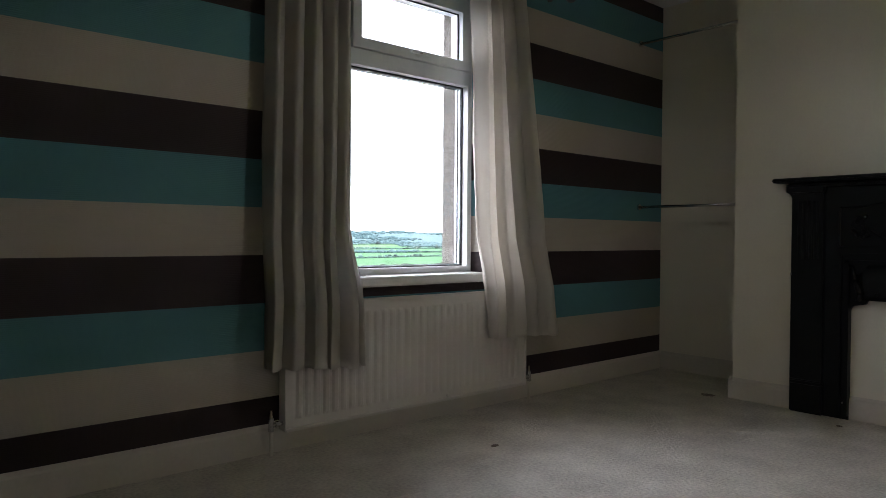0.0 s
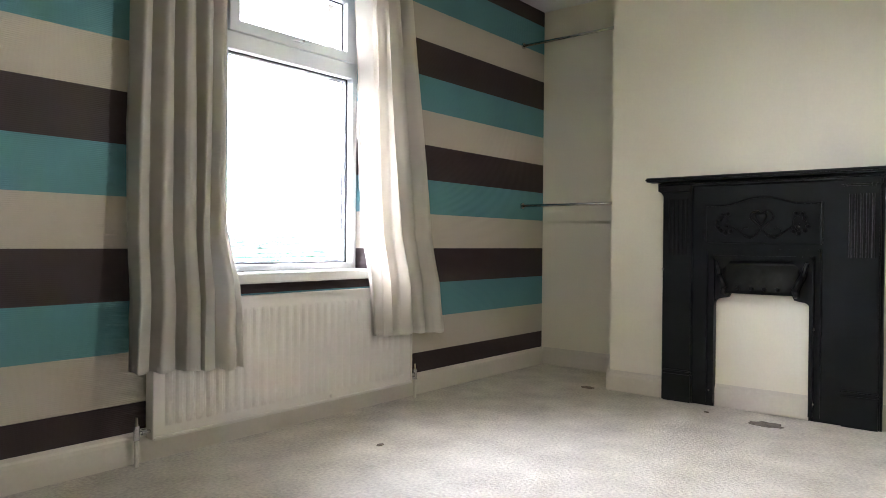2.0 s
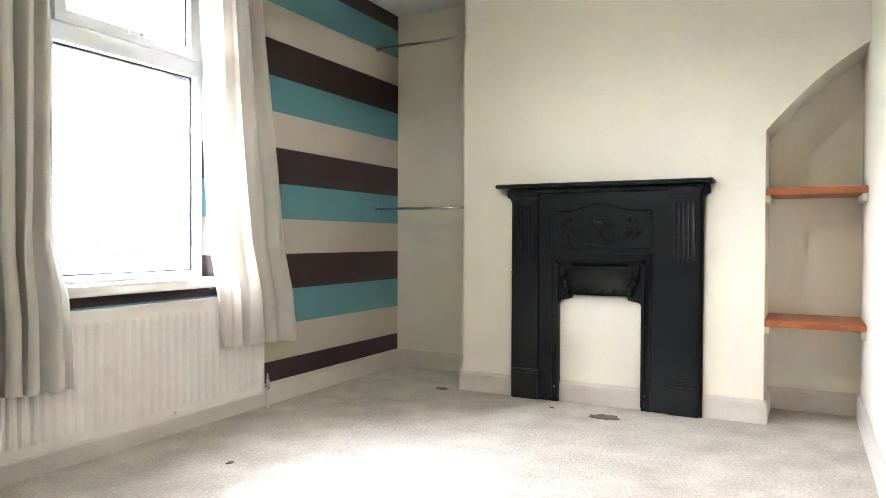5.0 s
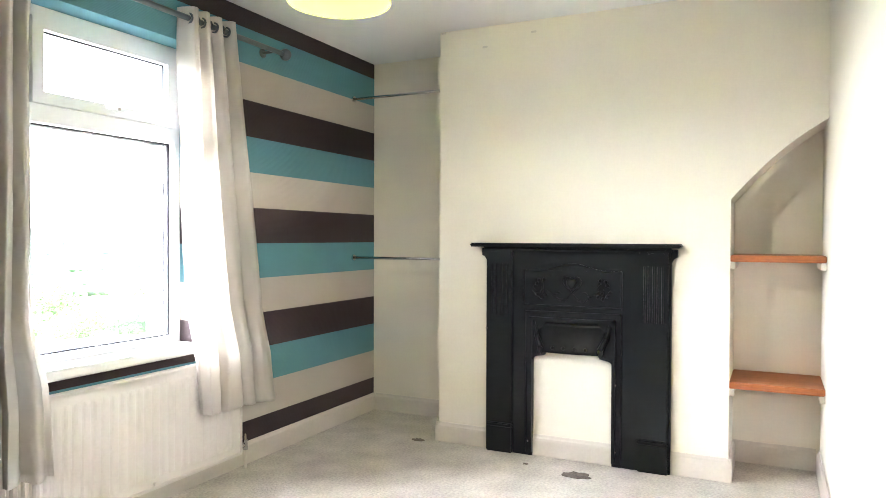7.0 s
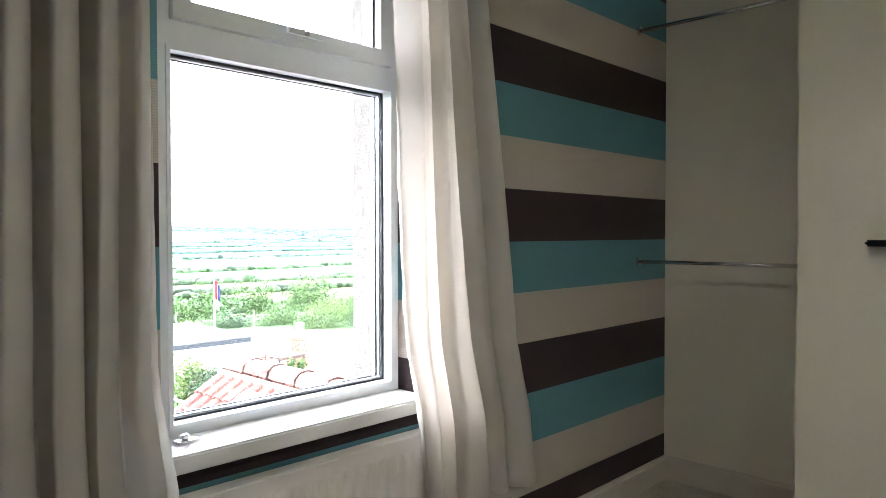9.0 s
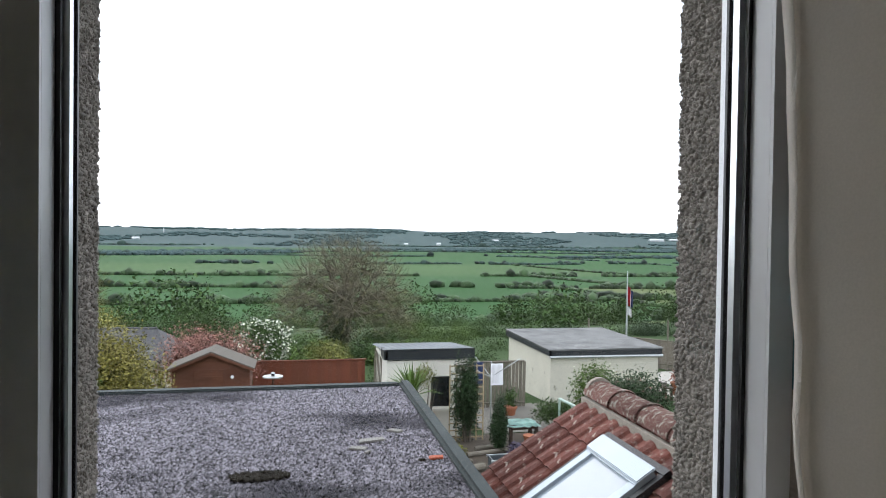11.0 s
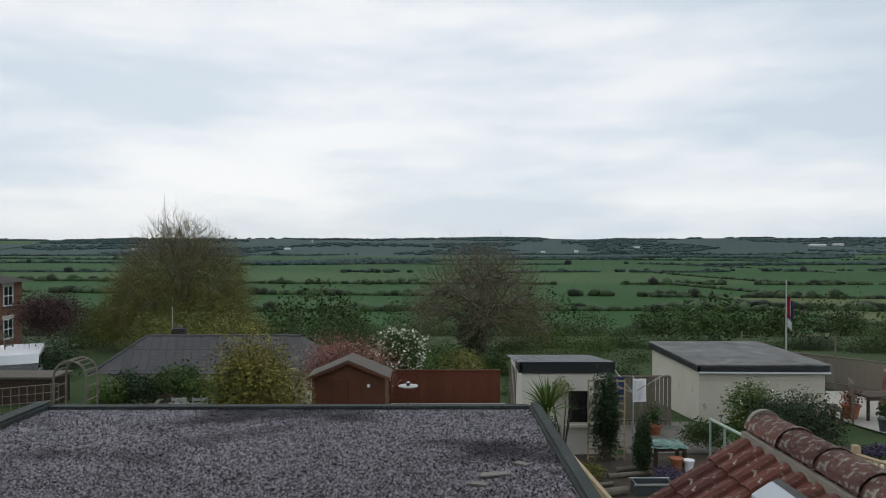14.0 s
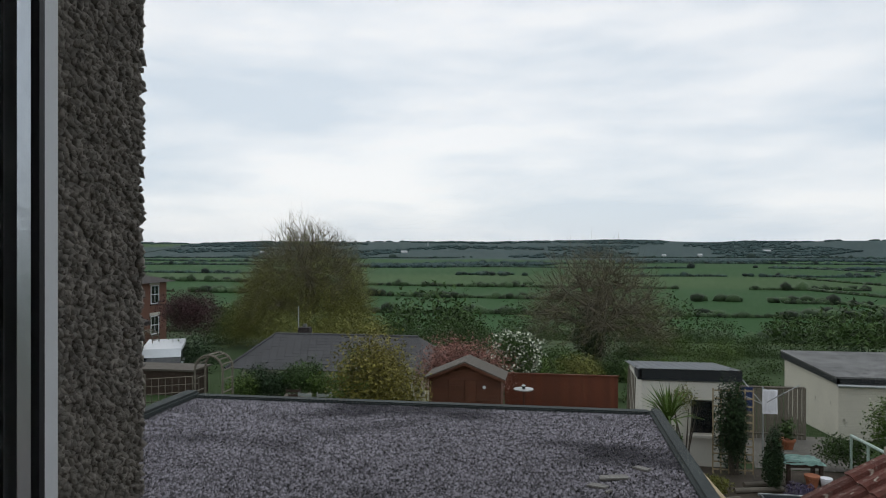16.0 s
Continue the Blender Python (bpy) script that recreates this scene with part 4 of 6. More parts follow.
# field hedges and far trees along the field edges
for name, k0, k1, mat in (("field_hedges", 0, 4, HEDGE), ("far_hedges", 4, 8, HEDGE_HAZE)):
    vs, fs = [], []
    for k in range(k0, k1):
        s = RATIO ** k
        half = 300 * s
        step = 2.0 + 1.1 * s
        x, on = -half, True
        while x < half:
            if rng.random() < (0.012 if on else 0.05):
                on = not on
            if on:
                y = bound(k, x) + rng.uniform(-1, 1)
                q = rng.uniform(0.7, 1.25) * (rng.uniform(1.6, 2.6) if rng.random() < 0.07 else 1)
                blob(vs, fs, (x, y, gz(x, y) + 0.8 * q), step * 0.85 * (0.7 + 0.3 * q), 2.2 * q, (1.6 + 0.4 * s) * q, rng)
            x += step * rng.uniform(0.6, 1.0)
        w = 330 * RATIO ** (k + 1)
        for i in range(-5, 8):
            for j in range(70):
                y = bound(k, 0) + (bound(k + 1, 0) - bound(k, 0)) * j / 70
                x = i * w - 137 * (k + 1) - 0.25 * y
                if abs(x) < 0.95 * y and rng.random() < 0.85:
                    q = rng.uniform(0.6, 1.4)
                    blob(vs, fs, (x, y, gz(x, y) + 0.8 * q), 2.6 * q, 1.6 * s + 1.5, (1.4 + 0.2 * s) * q, rng)
        for _ in range(24):
            x = rng.uniform(-0.9, 0.9) * half
            y = bound(k, x) + rng.uniform(0, 10 * s)
            for _ in range(6):
                q = rng.uniform(1.3, 2.4)
                xx, yy = x + rng.gauss(0, 9 * s ** 0.5), y + rng.gauss(0, 4)
                blob(vs, fs, (xx, yy, gz(xx, yy) + q), 2.5 * q, 2.4 * q, 1.7 * q, rng)
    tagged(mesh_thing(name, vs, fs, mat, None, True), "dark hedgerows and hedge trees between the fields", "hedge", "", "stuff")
# far woods, coloured with the same painted-in haze as the hills
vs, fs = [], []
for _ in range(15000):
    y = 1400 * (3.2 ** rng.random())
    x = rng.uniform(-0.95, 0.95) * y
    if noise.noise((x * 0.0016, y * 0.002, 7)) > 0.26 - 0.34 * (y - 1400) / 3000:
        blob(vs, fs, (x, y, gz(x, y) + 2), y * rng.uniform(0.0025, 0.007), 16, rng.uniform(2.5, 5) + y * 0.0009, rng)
tagged(mesh_thing("far_woods", vs, fs, FIELDS[4], None, True), "woods on the far hills, distance haze mixed into their colour", "woods", "", "stuff")
PALE = material("pale_farm_cladding", (0.55, 0.56, 0.56), 0.6, vary=0.1, scale=0.1, fine=1, bump=0)
for i, (x, y, w, hgt) in enumerate(((1830, 3300, 80, 7), (1960, 3350, 50, 7), (-1250, 2900, 30, 6), (-640, 3000, 26, 6), (900, 3100, 30, 6), (-2050, 3000, 24, 6), (420, 2700, 14, 5), (560, 2750, 14, 6))):
    g = gz(x, y)
    f = thing("farm_building", (x, y, g), "pale distant farm building among fields", "building", "far farm buildings")
    part("walls", boxes((x - w / 2, x + w / 2, y - 8, y + 8, g - 2, g + hgt)), PALE, f)
    part("roof", prism([(y - 9, g + hgt), (y + 9, g + hgt), (y, g + hgt + 4)], 0, x - w / 2 - 1, x + w / 2 + 1), PALE, f)
mx, my = -640, 3600
mast = thing("mast", (mx, my, gz(mx, my)), "slim pale mast far across the valley", "mast")
part("pole", bar((mx, my, gz(mx, my)), (mx, my, gz(mx, my) + 34), 2.4, 1.4, n=8), PALE, mast)

# ---- flat gravel roof of the extension below the window ----
GRAVEL = material("roof_gravel", (0.03, 0.028, 0.031), 0.9, vary=0.45, scale=1.1, fine=110, bump=0.8, per=0)
STONE = leaf_material("loose_roof_stone", (0.150, 0.140, 0.154), 0.3, 0.04, 2.9, scale=0.42, dirt=(0.045, 0.042, 0.048), dirt_amount=0.42, stretch=(0.7, 1.3, 1))
FELT = material("mineral_felt_kerb", (0.034, 0.042, 0.041), 0.9, vary=0.5, scale=4, fine=160, bump=0.5)
RENDER = material("cream_render", (0.55, 0.52, 0.43), 0.85, vary=0.12, scale=1.3, fine=50, bump=0.3, dirt=(0.30, 0.28, 0.22), dirt_amount=0.05)
RZ = -0.125
GX0, GX1, GY0, GY1 = -5.22, -1.36, 0.35, 5.45
roof = thing("flat_roof", (-3.3, 3, RZ - 0.15), "grey gravel-covered flat roof with dark damp patches", "roof", "", "structure")
part("deck", boxes((GX0, GX1, GY0, GY1, RZ - 0.15, RZ - 0.006)), GRAVEL, roof)
part("kerb", soft_box(GX0 - 0.14, GX0 + 0.0, GY0, GY1 + 0.1, RZ - 0.2, RZ + 0.05, 0.02), FELT, roof)
part("kerb", soft_box(GX1, GX1 + 0.10, GY0, GY1 + 0.1, RZ - 0.2, RZ + 0.035, 0.02), FELT, roof)
part("kerb", soft_box(GX0, GX1, GY1, GY1 + 0.1, RZ - 0.2, RZ + 0.022, 0.01), FELT, roof)
structure("wall_extension", boxes((GX0 - 0.1, GX1 + 0.1, Y_OUT + 0.01, GY1, -3.6, RZ - 0.16)), RENDER, "cream rendered wall of the flat-roofed extension", "wall")
vs, fs = [], []
OCT_F = ((0, 2, 4), (2, 1, 4), (1, 3, 4), (3, 0, 4))
for _ in range(95000):
    y = 2.5 + (GY1 - 2.5) * rng.random()
    x = rng.uniform(GX0, GX1)
    s = rng.uniform(0.007, 0.016)
    a = rng.uniform(0, 6.28)
    ca, sa = math.cos(a) * s, math.sin(a) * s * rng.uniform(0.6, 1.1)
    k = len(vs)
    z = RZ - 0.008
    q = rng.uniform(0.7, 1.2)
    vs += [(x + ca * q, y + sa * q, z), (x - ca, y - sa, z), (x - sa, y + ca, z), (x + sa * q, y - ca, z), (x + rng.uniform(-0.4, 0.4) * s, y + rng.uniform(-0.4, 0.4) * s, z + s * rng.uniform(0.5, 1.15))]
    fs += [[k + i for i in f] for f in OCT_F]
st = tagged(mesh_thing("gravel", vs, fs, STONE), "loose grey and violet stone chippings", "", "", "stuff")
st.parent = roof
st.matrix_parent_inverse = Matrix.Translation(-roof.location)
SLATE = material("broken_slate", (0.20, 0.19, 0.17), 0.8, vary=0.3, scale=8)
BRICKR = material("red_brick_bit", (0.36, 0.09, 0.045), 0.85, vary=0.25, scale=20, fine=90)
MOSS = material("dark_moss", (0.022, 0.018, 0.012), 1.0, vary=0.5, scale=20, fine=120, bump=0.9)
for x, y, sx, sy, rz, m, lab, nm in ((-1.78, 3.86, 0.09, 0.035, 0.4, SLATE, "broken grey slate lying on the gravel roof", "slate_piece"), (-1.88, 3.70, 0.05, 0.03, -0.2, SLATE, "broken grey slate lying on the gravel roof", "slate_piece"),
                              (-1.60, 4.05, 0.045, 0.028, -0.5, SLATE, "broken grey slate lying on the gravel roof", "slate_piece"), (-1.83, 3.62, 0.03, 0.012, 1.0, SLATE, "broken grey slate lying on the gravel roof", "slate_piece"),
                              (-1.44, 3.45, 0.045, 0.026, 0.2, BRICKR, "broken bit of red brick on the roof", "brick_piece"), (-1.53, 3.42, 0.022, 0.014, 0.2, MOSS, "dark stone on the gravel roof", "stone")):
    b = soft_box(-sx, sx, -sy, sy, 0, 0.013, 0.004)
    for v in b.verts:
        v.co.x += 0.3 * v.co.y + rng.uniform(-0.004, 0.004)
    o = tagged(part(nm, b, m), lab, "debris")
    o.matrix_world = pose(x, y, RZ - 0.002, 0, 3, math.degrees(rz))
vs, fs = [], []
for _ in range(200):
    a, q = rng.uniform(0, 6.28), rng.random() ** 0.6
    blob(vs, fs, (-2.45 + 0.16 * q * math.cos(a), 3.28 + 0.07 * q * math.sin(a), RZ + 0.008), 0.012, 0.012, 0.012, rng)
tagged(mesh_thing("moss_clump", vs, fs, MOSS), "heap of dark moss and dirt on the gravel", "moss", "", "stuff")

# ---- tiled roof beside it ----
TILE = material("weathered_red_tile", (0.105, 0.033, 0.023), 0.9, vary=0.45, scale=13, fine=70, bump=0.6, per=0.3, dirt=(0.40, 0.34, 0.28), dirt_amount=0.20)
RIDGE = material("lichened_ridge_tile", (0.155, 0.072, 0.056), 0.9, vary=0.3, scale=13, fine=60, bump=0.6, per=0.2, dirt=(0.36, 0.33, 0.27), dirt_amount=0.40)
MORTAR = material("grey_mortar", (0.26, 0.23, 0.19), 0.95, vary=0.3, scale=12, fine=90, bump=0.5)
TX, TZ, TY0, TY1 = 0.03, 0.01, 0.36, 4.42
SL = radians(33)
tiled = thing("tiled_roof", (TX, 2.4, TZ), "weathered red interlocking tile roof with pale lichen", "roof", "", "structure")
for s in (-1, 1):
    run = 1.55
    q = [(TX, TZ - 0.03), (TX + s * run * math.cos(SL), TZ - 0.03 - run * math.sin(SL)), (TX + s * run * math.cos(SL), TZ - 0.12 - run * math.sin(SL)), (TX, TZ - 0.12)]
    part("rafters", prism([(a, b) for a, b in q], 1, TY0, TY1 - 0.03), MORTAR, tiled)


def tile_mesh():
    """One interlocking tile with two shallow rolls; local x runs along the ridge, y down the slope."""
    bm = bmesh.new()
    prof = [(0, 0.0), (0.02, 0.018), (0.06, 0.026), (0.10, 0.018), (0.13, 0.002), (0.17, 0.0), (0.19, 0.018), (0.23, 0.026), (0.27, 0.018), (0.30, 0.002), (0.335, 0.0)]
    top = [[bm.verts.new((x, y, z + lift)) for x, z in prof] for y, lift in ((0, 0.004), (0.36, 0.026))]
    low = [bm.verts.new((x, 0.36, z + 0.026 - 0.018)) for x, z in prof]
    for i in range(len(prof) - 1):
        bm.faces.new((top[0][i], top[0][i + 1], top[1][i + 1], top[1][i]))
        bm.faces.new((top[1][i], top[1][i + 1], low[i + 1], low[i]))
    me = bpy.data.meshes.new("tile")
    bm.to_mesh(me)
    bm.free()
    me.materials.append(TILE)
    return me


TM = tile_mesh()
for s in (-1, 1):
    for row in range(5):
        for c in range(12):
            t = new("tile", TM)
            t.parent = tiled
            along = TY1 - 0.335 * (c + 1) + rng.uniform(-0.003, 0.003)
            d = 0.06 + 0.30 * row
            base = Vector((TX + s * d * math.cos(SL), along if s < 0 else along + 0.335, TZ - d * math.sin(SL)))
            rot = Matrix(((0, s * math.cos(SL), s * math.sin(SL)), (1, 0, 0), (0, -math.sin(SL), math.cos(SL)))).to_4x4()
            if s > 0:
                rot = Matrix(((0, math.cos(SL), math.sin(SL)), (-1, 0, 0), (0, -math.sin(SL), math.cos(SL)))).to_4x4()
            t.matrix_basis = Matrix.Translation(base - tiled.location) @ rot @ pose(0, 0, 0, 0, 0, rng.uniform(-0.5, 0.5))
bm = bmesh.new()
secs = [(0.0, 0.135), (0.03, 0.14), (0.05, 0.128), (0.44, 0.122)]
rows_ = [[bm.verts.new((math.cos(math.pi * i / 12) * r_, y_, math.sin(math.pi * i / 12) * r_ * 0.85)) for i in range(13)] for y_, r_ in secs]
for a, b in zip(rows_, rows_[1:]):
    for i in range(12):
        bm.faces.new((a[i], a[i + 1], b[i + 1], b[i]))
bmesh.ops.solidify(bm, geom=bm.faces[:], thickness=0.014)
RM = bpy.data.meshes.new("ridge_tile")
for f in bm.faces:
    f.smooth = True
bm.to_mesh(RM)
bm.free()
RM.materials.append(RIDGE)
for i in range(9):
    t = new("ridge_tile", RM)
    t.parent = tiled
    t.matrix_basis = Matrix.Translation(Vector((TX, TY1 - 0.04 - 0.405 * (i + 1), TZ - 0.01)) - tiled.location) @ pose(0, 0, 0, rng.uniform(-0.8, 0.8), rng.uniform(-2, 2), 0)
part("mortar_cap", bar((TX, TY1 - 0.05, TZ + 0.0), (TX, TY1 - 0.01, TZ + 0.0), 0.115, n=18), MORTAR, tiled)
for s in (-1, 1):
    part("mortar_bed", boxes((TX + s * 0.125 - 0.02, TX + s * 0.125 + 0.02, TY0, TY1 - 0.02, TZ - 0.10, TZ - 0.03)), MORTAR, tiled)
gable = [(TX, TZ - 0.1), (TX - 1.2, TZ - 0.1 - 1.2 * math.tan(SL)), (TX - 1.2, -3.6), (TX + 1.2, -3.6), (TX + 1.2, TZ - 0.1 - 1.2 * math.tan(SL))]
structure("wall_lean_to", prism(gable, 1, TY0, TY1 - 0.1), RENDER, "cream rendered wall under the tiled roof", "wall")
SKYF = material("grey_roof_window_frame", (0.36, 0.41, 0.45), 0.35, 0.2, vary=0.08)
SKYG = material("roof_window_glass", (0.32, 0.36, 0.40), 0.06, 0.0, vary=0.05, bump=0, spec=0.9)
rw = thing("roof_window", (0, 0, 0), "pale grey metal-framed roof window in the tiles", "roof window")
rw.matrix_world = Matrix.Translation((TX - 0.30, 3.62, TZ - 0.30 * math.tan(SL) + 0.035)) @ pose(0, 0, 0, 0, -33, 0) @ pose(0, 0, 0, 0, 0, 180)


def sub(name, bm, mat, parent, label=""):
    me = bpy.data.meshes.new(name)
    bm.to_mesh(me)
    bm.free()
    me.materials.append(mat)
    ob = new(name, me)
    ob.parent = parent
    return tagged(ob, label)


sub("sash_frame", boxes((0, 0.13, 0, 0.66, 0, 0.055), (0.13, 0.95, 0, 0.07, 0, 0.05), (0.13, 0.95, 0.59, 0.66, 0, 0.05), (0.87, 0.95, 0.07, 0.59, 0, 0.05)), SKYF, rw)
sub("cover_strip", soft_box(-0.02, 0.12, -0.012, 0.672, 0.055, 0.07, 0.006), SKYF, rw)
sub("pane", boxes((0.13, 0.87, 0.07, 0.59, 0.01, 0.03)), SKYG, rw, "bluish reflecting glass")
sub("flashing", boxes((-0.06, 1.0, -0.06, -0.014, -0.01, 0.03), (-0.06, 1.0, 0.674, 0.72, -0.01, 0.03), (-0.07, -0.022, -0.06, 0.72, -0.01, 0.035)), RUBBER, rw, "dark lead flashing")

# ---- garden buildings ----
SHEDW = material("red_brown_shed_boards", (0.115, 0.042, 0.022), 0.8, vary=0.3, scale=4, fine=50, bump=0.3, per=0.18, stretch=(0.5, 1, 4))
FENCEW = material("red_brown_fence_boards", (0.125, 0.037, 0.018), 0.85, vary=0.3, scale=4, fine=50, bump=0.3, per=0.2, stretch=(4, 1, 0.5))
GREYW = material("weathered_grey_timber", (0.155, 0.135, 0.105), 0.9, vary=0.3, scale=5, fine=50, bump=0.3, per=0.15)
DARKW = material("dark_brown_timber", (0.045, 0.028, 0.019), 0.8, vary=0.3, scale=5, fine=50, bump=0.3)
PALEW = material("pale_new_timber", (0.40, 0.31, 0.19), 0.8, vary=0.2, scale=5, fine=50, bump=0.2)
SHEDFELT = material("shed_roof_felt", (0.105, 0.092, 0.075), 0.95, vary=0.2, scale=4, fine=80, bump=0.3)
WHITER = material("off_white_render", (0.66, 0.63, 0.56), 0.85, vary=0.07, scale=1.2, fine=40, bump=0.2)
FASCIA = material("black_fascia", (0.014, 0.017, 0.02), 0.5, vary=0.15)
SHEET = material("corrugated_roof_sheet", (0.26, 0.28, 0.30), 0.6, vary=0.15, scale=2, fine=30)
DARKG = material("dark_window_glass", (0.012, 0.015, 0.018), 0.08, vary=0.1, bump=0, spec=0.8)
GROOF = material("grey_felt_gravel_roof", (0.135, 0.135, 0.13), 0.95, vary=0.8, scale=2.5, fine=13, bump=0.5)
ROOFSLATE = material("old_grey_slate", (0.060, 0.059, 0.061), 0.8, vary=0.3, scale=1.5, fine=14, bump=0.2, per=0.18, dirt=(0.24, 0.24, 0.2), dirt_amount=0.02)
TERRA = material("terracotta", (0.33, 0.12, 0.06), 0.85, vary=0.2, scale=8, fine=60)
CLOTHW = material("white_towel", (0.78, 0.78, 0.80), 0.95, vary=0.06, scale=8, fine=120, bump=0.4)
METALG = material("galvanised_metal", (0.42, 0.44, 0.44), 0.45, 0.7, vary=0.15)
PLASTG = material("dark_grey_plastic", (0.06, 0.07, 0.075), 0.5, vary=0.1)
TARP = material("green_white_cover", (0.30, 0.48, 0.42), 0.6, vary=0.5, scale=3, fine=20)
PAVING = material("pale_concrete_paving", (0.40, 0.375, 0.33), 0.9, vary=0.15, scale=1.2, fine=30, bump=0.2)
# concrete paving darkened in the base colour, for a path lying in shade
SHADEPAVE = material("shade_darkened_paving", (0.14, 0.13, 0.11), 0.95, vary=0.35, scale=1.5, fine=20, bump=0.3)
SHINGLE = material("cream_shingle", (0.50, 0.45, 0.35), 0.95, vary=0.4, scale=3, fine=22, bump=0.8)
SOIL = material("dark_garden_soil", (0.06, 0.046, 0.032), 0.98, vary=0.4, scale=3, fine=30, bump=0.6)
BRICKM = material("house_brick", (0.205, 0.098, 0.068), 0.9, vary=0.2, scale=1.5, fine=20, bump=0.2, per=0.1)
YELLOWR = material("pale_yellow_render", (0.56, 0.47, 0.24), 0.85, vary=0.08, scale=1, fine=30)
BROWNT = material("dark_brown_roof_tile", (0.030, 0.023, 0.021), 0.85, vary=0.3, scale=2, fine=14, bump=0.2, per=0.15)


def board_piece(name, mesh, parent, x, y, z):
    ob = new(name, mesh)
    ob.parent = parent
    ob.location = Vector((x, y, z)) - origin_of(parent)
    return ob


def data_box(name, dims, mat):
    bm = boxes(dims)
    me = bpy.data.meshes.new(name)
    bm.to_mesh(me)
    bm.free()
    me.materials.append(mat)
    return me


# wooden shed
SX0, SX1, SY0, SY1, EZ, PZ = -5.33, -3.42, 18.0, 19.0, -2.24, -1.87
sg = gz(-4.4, 18)
sx = (SX0 + SX1) / 2
shed = thing("wooden_shed", (sx, SY0, sg), "red-brown lap-boarded garden shed with double doors", "shed")
part("body", prism([(SX0, sg - 0.1), (SX0, EZ), (sx, PZ - 0.03), (SX1, EZ), (SX1, sg - 0.1)], 1, SY0, SY1), SHEDW, shed)
zz = sg
while zz < PZ - 0.12:
    w = (SX1 - SX0) / 2 if zz < EZ - 0.05 else (SX1 - SX0) / 2 * max(0.05, (PZ - 0.06 - zz - 0.1) / (PZ - EZ))
    part("board", prism([(SY0, zz), (SY0 - 0.022, zz), (SY0 - 0.006, zz + 0.108), (SY0, zz + 0.108)], 0, sx - w + 0.01, sx + w - 0.01), SHEDW, shed)
    zz += 0.11
for s in (-1, 1):
    e = [(sx, PZ + 0.02), (sx + s * 1.08, EZ - 0.055), (sx + s * 1.08, EZ - 0.015), (sx, PZ + 0.065)]
    part("roof_slope", prism(e, 1, SY0 - 0.14, SY1 + 0.1), SHEDFELT, shed, "pale worn felt roof")
    part("bargeboard", prism([(sx, PZ - 0.03), (sx + s * 1.07, EZ - 0.10), (sx + s * 1.07, EZ - 0.04), (sx, PZ + 0.03)], 1, SY0 - 0.165, SY0 - 0.142), SHEDW, shed)
for x0, x1 in ((sx - 0.42, sx - 0.003), (sx + 0.003, sx + 0.30)):
    dr = part("door", soft_box(x0, x1, SY0 - 0.055, SY0 - 0.024, sg + 0.06, EZ - 0.05, 0.006), SHEDW, shed)
    for bz in (sg + 0.3, EZ - 0.3):
        part("door_batten", boxes((x0 + 0.02, x1 - 0.02, SY0 - 0.072, SY0 - 0.056, bz, bz + 0.08)), SHEDW, dr)
part("wall_ornament", bar((sx + 0.52, SY0 - 0.05, EZ - 0.25), (sx + 0.52, SY0 - 0.02, EZ - 0.25), 0.045, n=10), CLOTHW, shed, "small pale ornament on the wall")

# boarded fence
fence = thing("fence", (-1.8, 22, gz(-1.8, 22)), "tall red-brown close-boarded garden fence", "fence")
fg, ft = gz(-1.8, 22), -2.84
fm = data_box("board", (-0.058, 0.058, -0.009, 0.009, 0, ft - fg), FENCEW)
for i in range(30):
    o = board_piece("board", fm, fence, -3.52 + 0.118 * i, 22 + (0.006 if i % 2 else -0.006), fg)
part("capping", boxes((-3.6, 0.0, 21.96, 22.04, ft, ft + 0.035)), FENCEW, fence)
part("rail", boxes((-3.58, 0.0, 21.95, 21.984, fg + 0.3, fg + 0.38)), FENCEW, fence)
bt = thing("bistro_table", (-2.9, 20, gz(-2.9, 20)), "round pale garden table on thin dark legs", "table")
tg = gz(-2.9, 20)
part("tabletop", bar((-2.9, 20, tg + 1.27), (-2.9, 20, tg + 1.30), 0.29, n=28), METALG, bt)
for a in range(3):
    part("leg", bar((-2.9, 20, tg + 0.75), (-2.9 + 0.25 * math.cos(a * 2.1), 20 + 0.25 * math.sin(a * 2.1), tg), 0.013, n=6), DARKW, bt)
part("column", bar((-2.9, 20, tg + 0.7), (-2.9, 20, tg + 1.27), 0.02, n=8), DARKW, bt)
lan = thing("lantern", (-2.9, 20, tg + 1.30), "small lantern standing on the garden table", "lantern")
part("body", bar((-2.9, 20, tg + 1.30), (-2.9, 20, tg + 1.38), 0.05, n=8), DARKG, lan)
part("lid", bar((-2.9, 20, tg + 1.38), (-2.9, 20, tg + 1.42), 0.07, 0.03, n=8), METALG, lan)
pav = structure("pavement_back", boxes((-3.5, 0.1, 19.6, 21.9, gz(0, 21.9) - 0.2, gz(0, 19.6) + 0.33)), PAVING, "pale paving slabs before the fence", "paving")

# white flat-roofed outbuilding
WB = gz(1.1, 17)
ob = thing("outbuilding", (1.1, 17, WB), "off-white rendered outbuilding with black fascia and sheet roof", "outbuilding")
part("walls", boxes((0.04, 2.2, 17.0, 19.6, WB - 0.2, -2.0)), WHITER, ob)
part("fascia", boxes((-0.02, 2.32, 16.92, 16.99, -1.96, -1.70), (-0.06, 0.035, 16.92, 17.6, -1.96, -1.74), (2.21, 2.30, 16.99, 17.6, -1.96, -1.74)), FASCIA, ob, "black painted fascia board")
bm = bmesh.new()
cols_ = 48
g2 = []
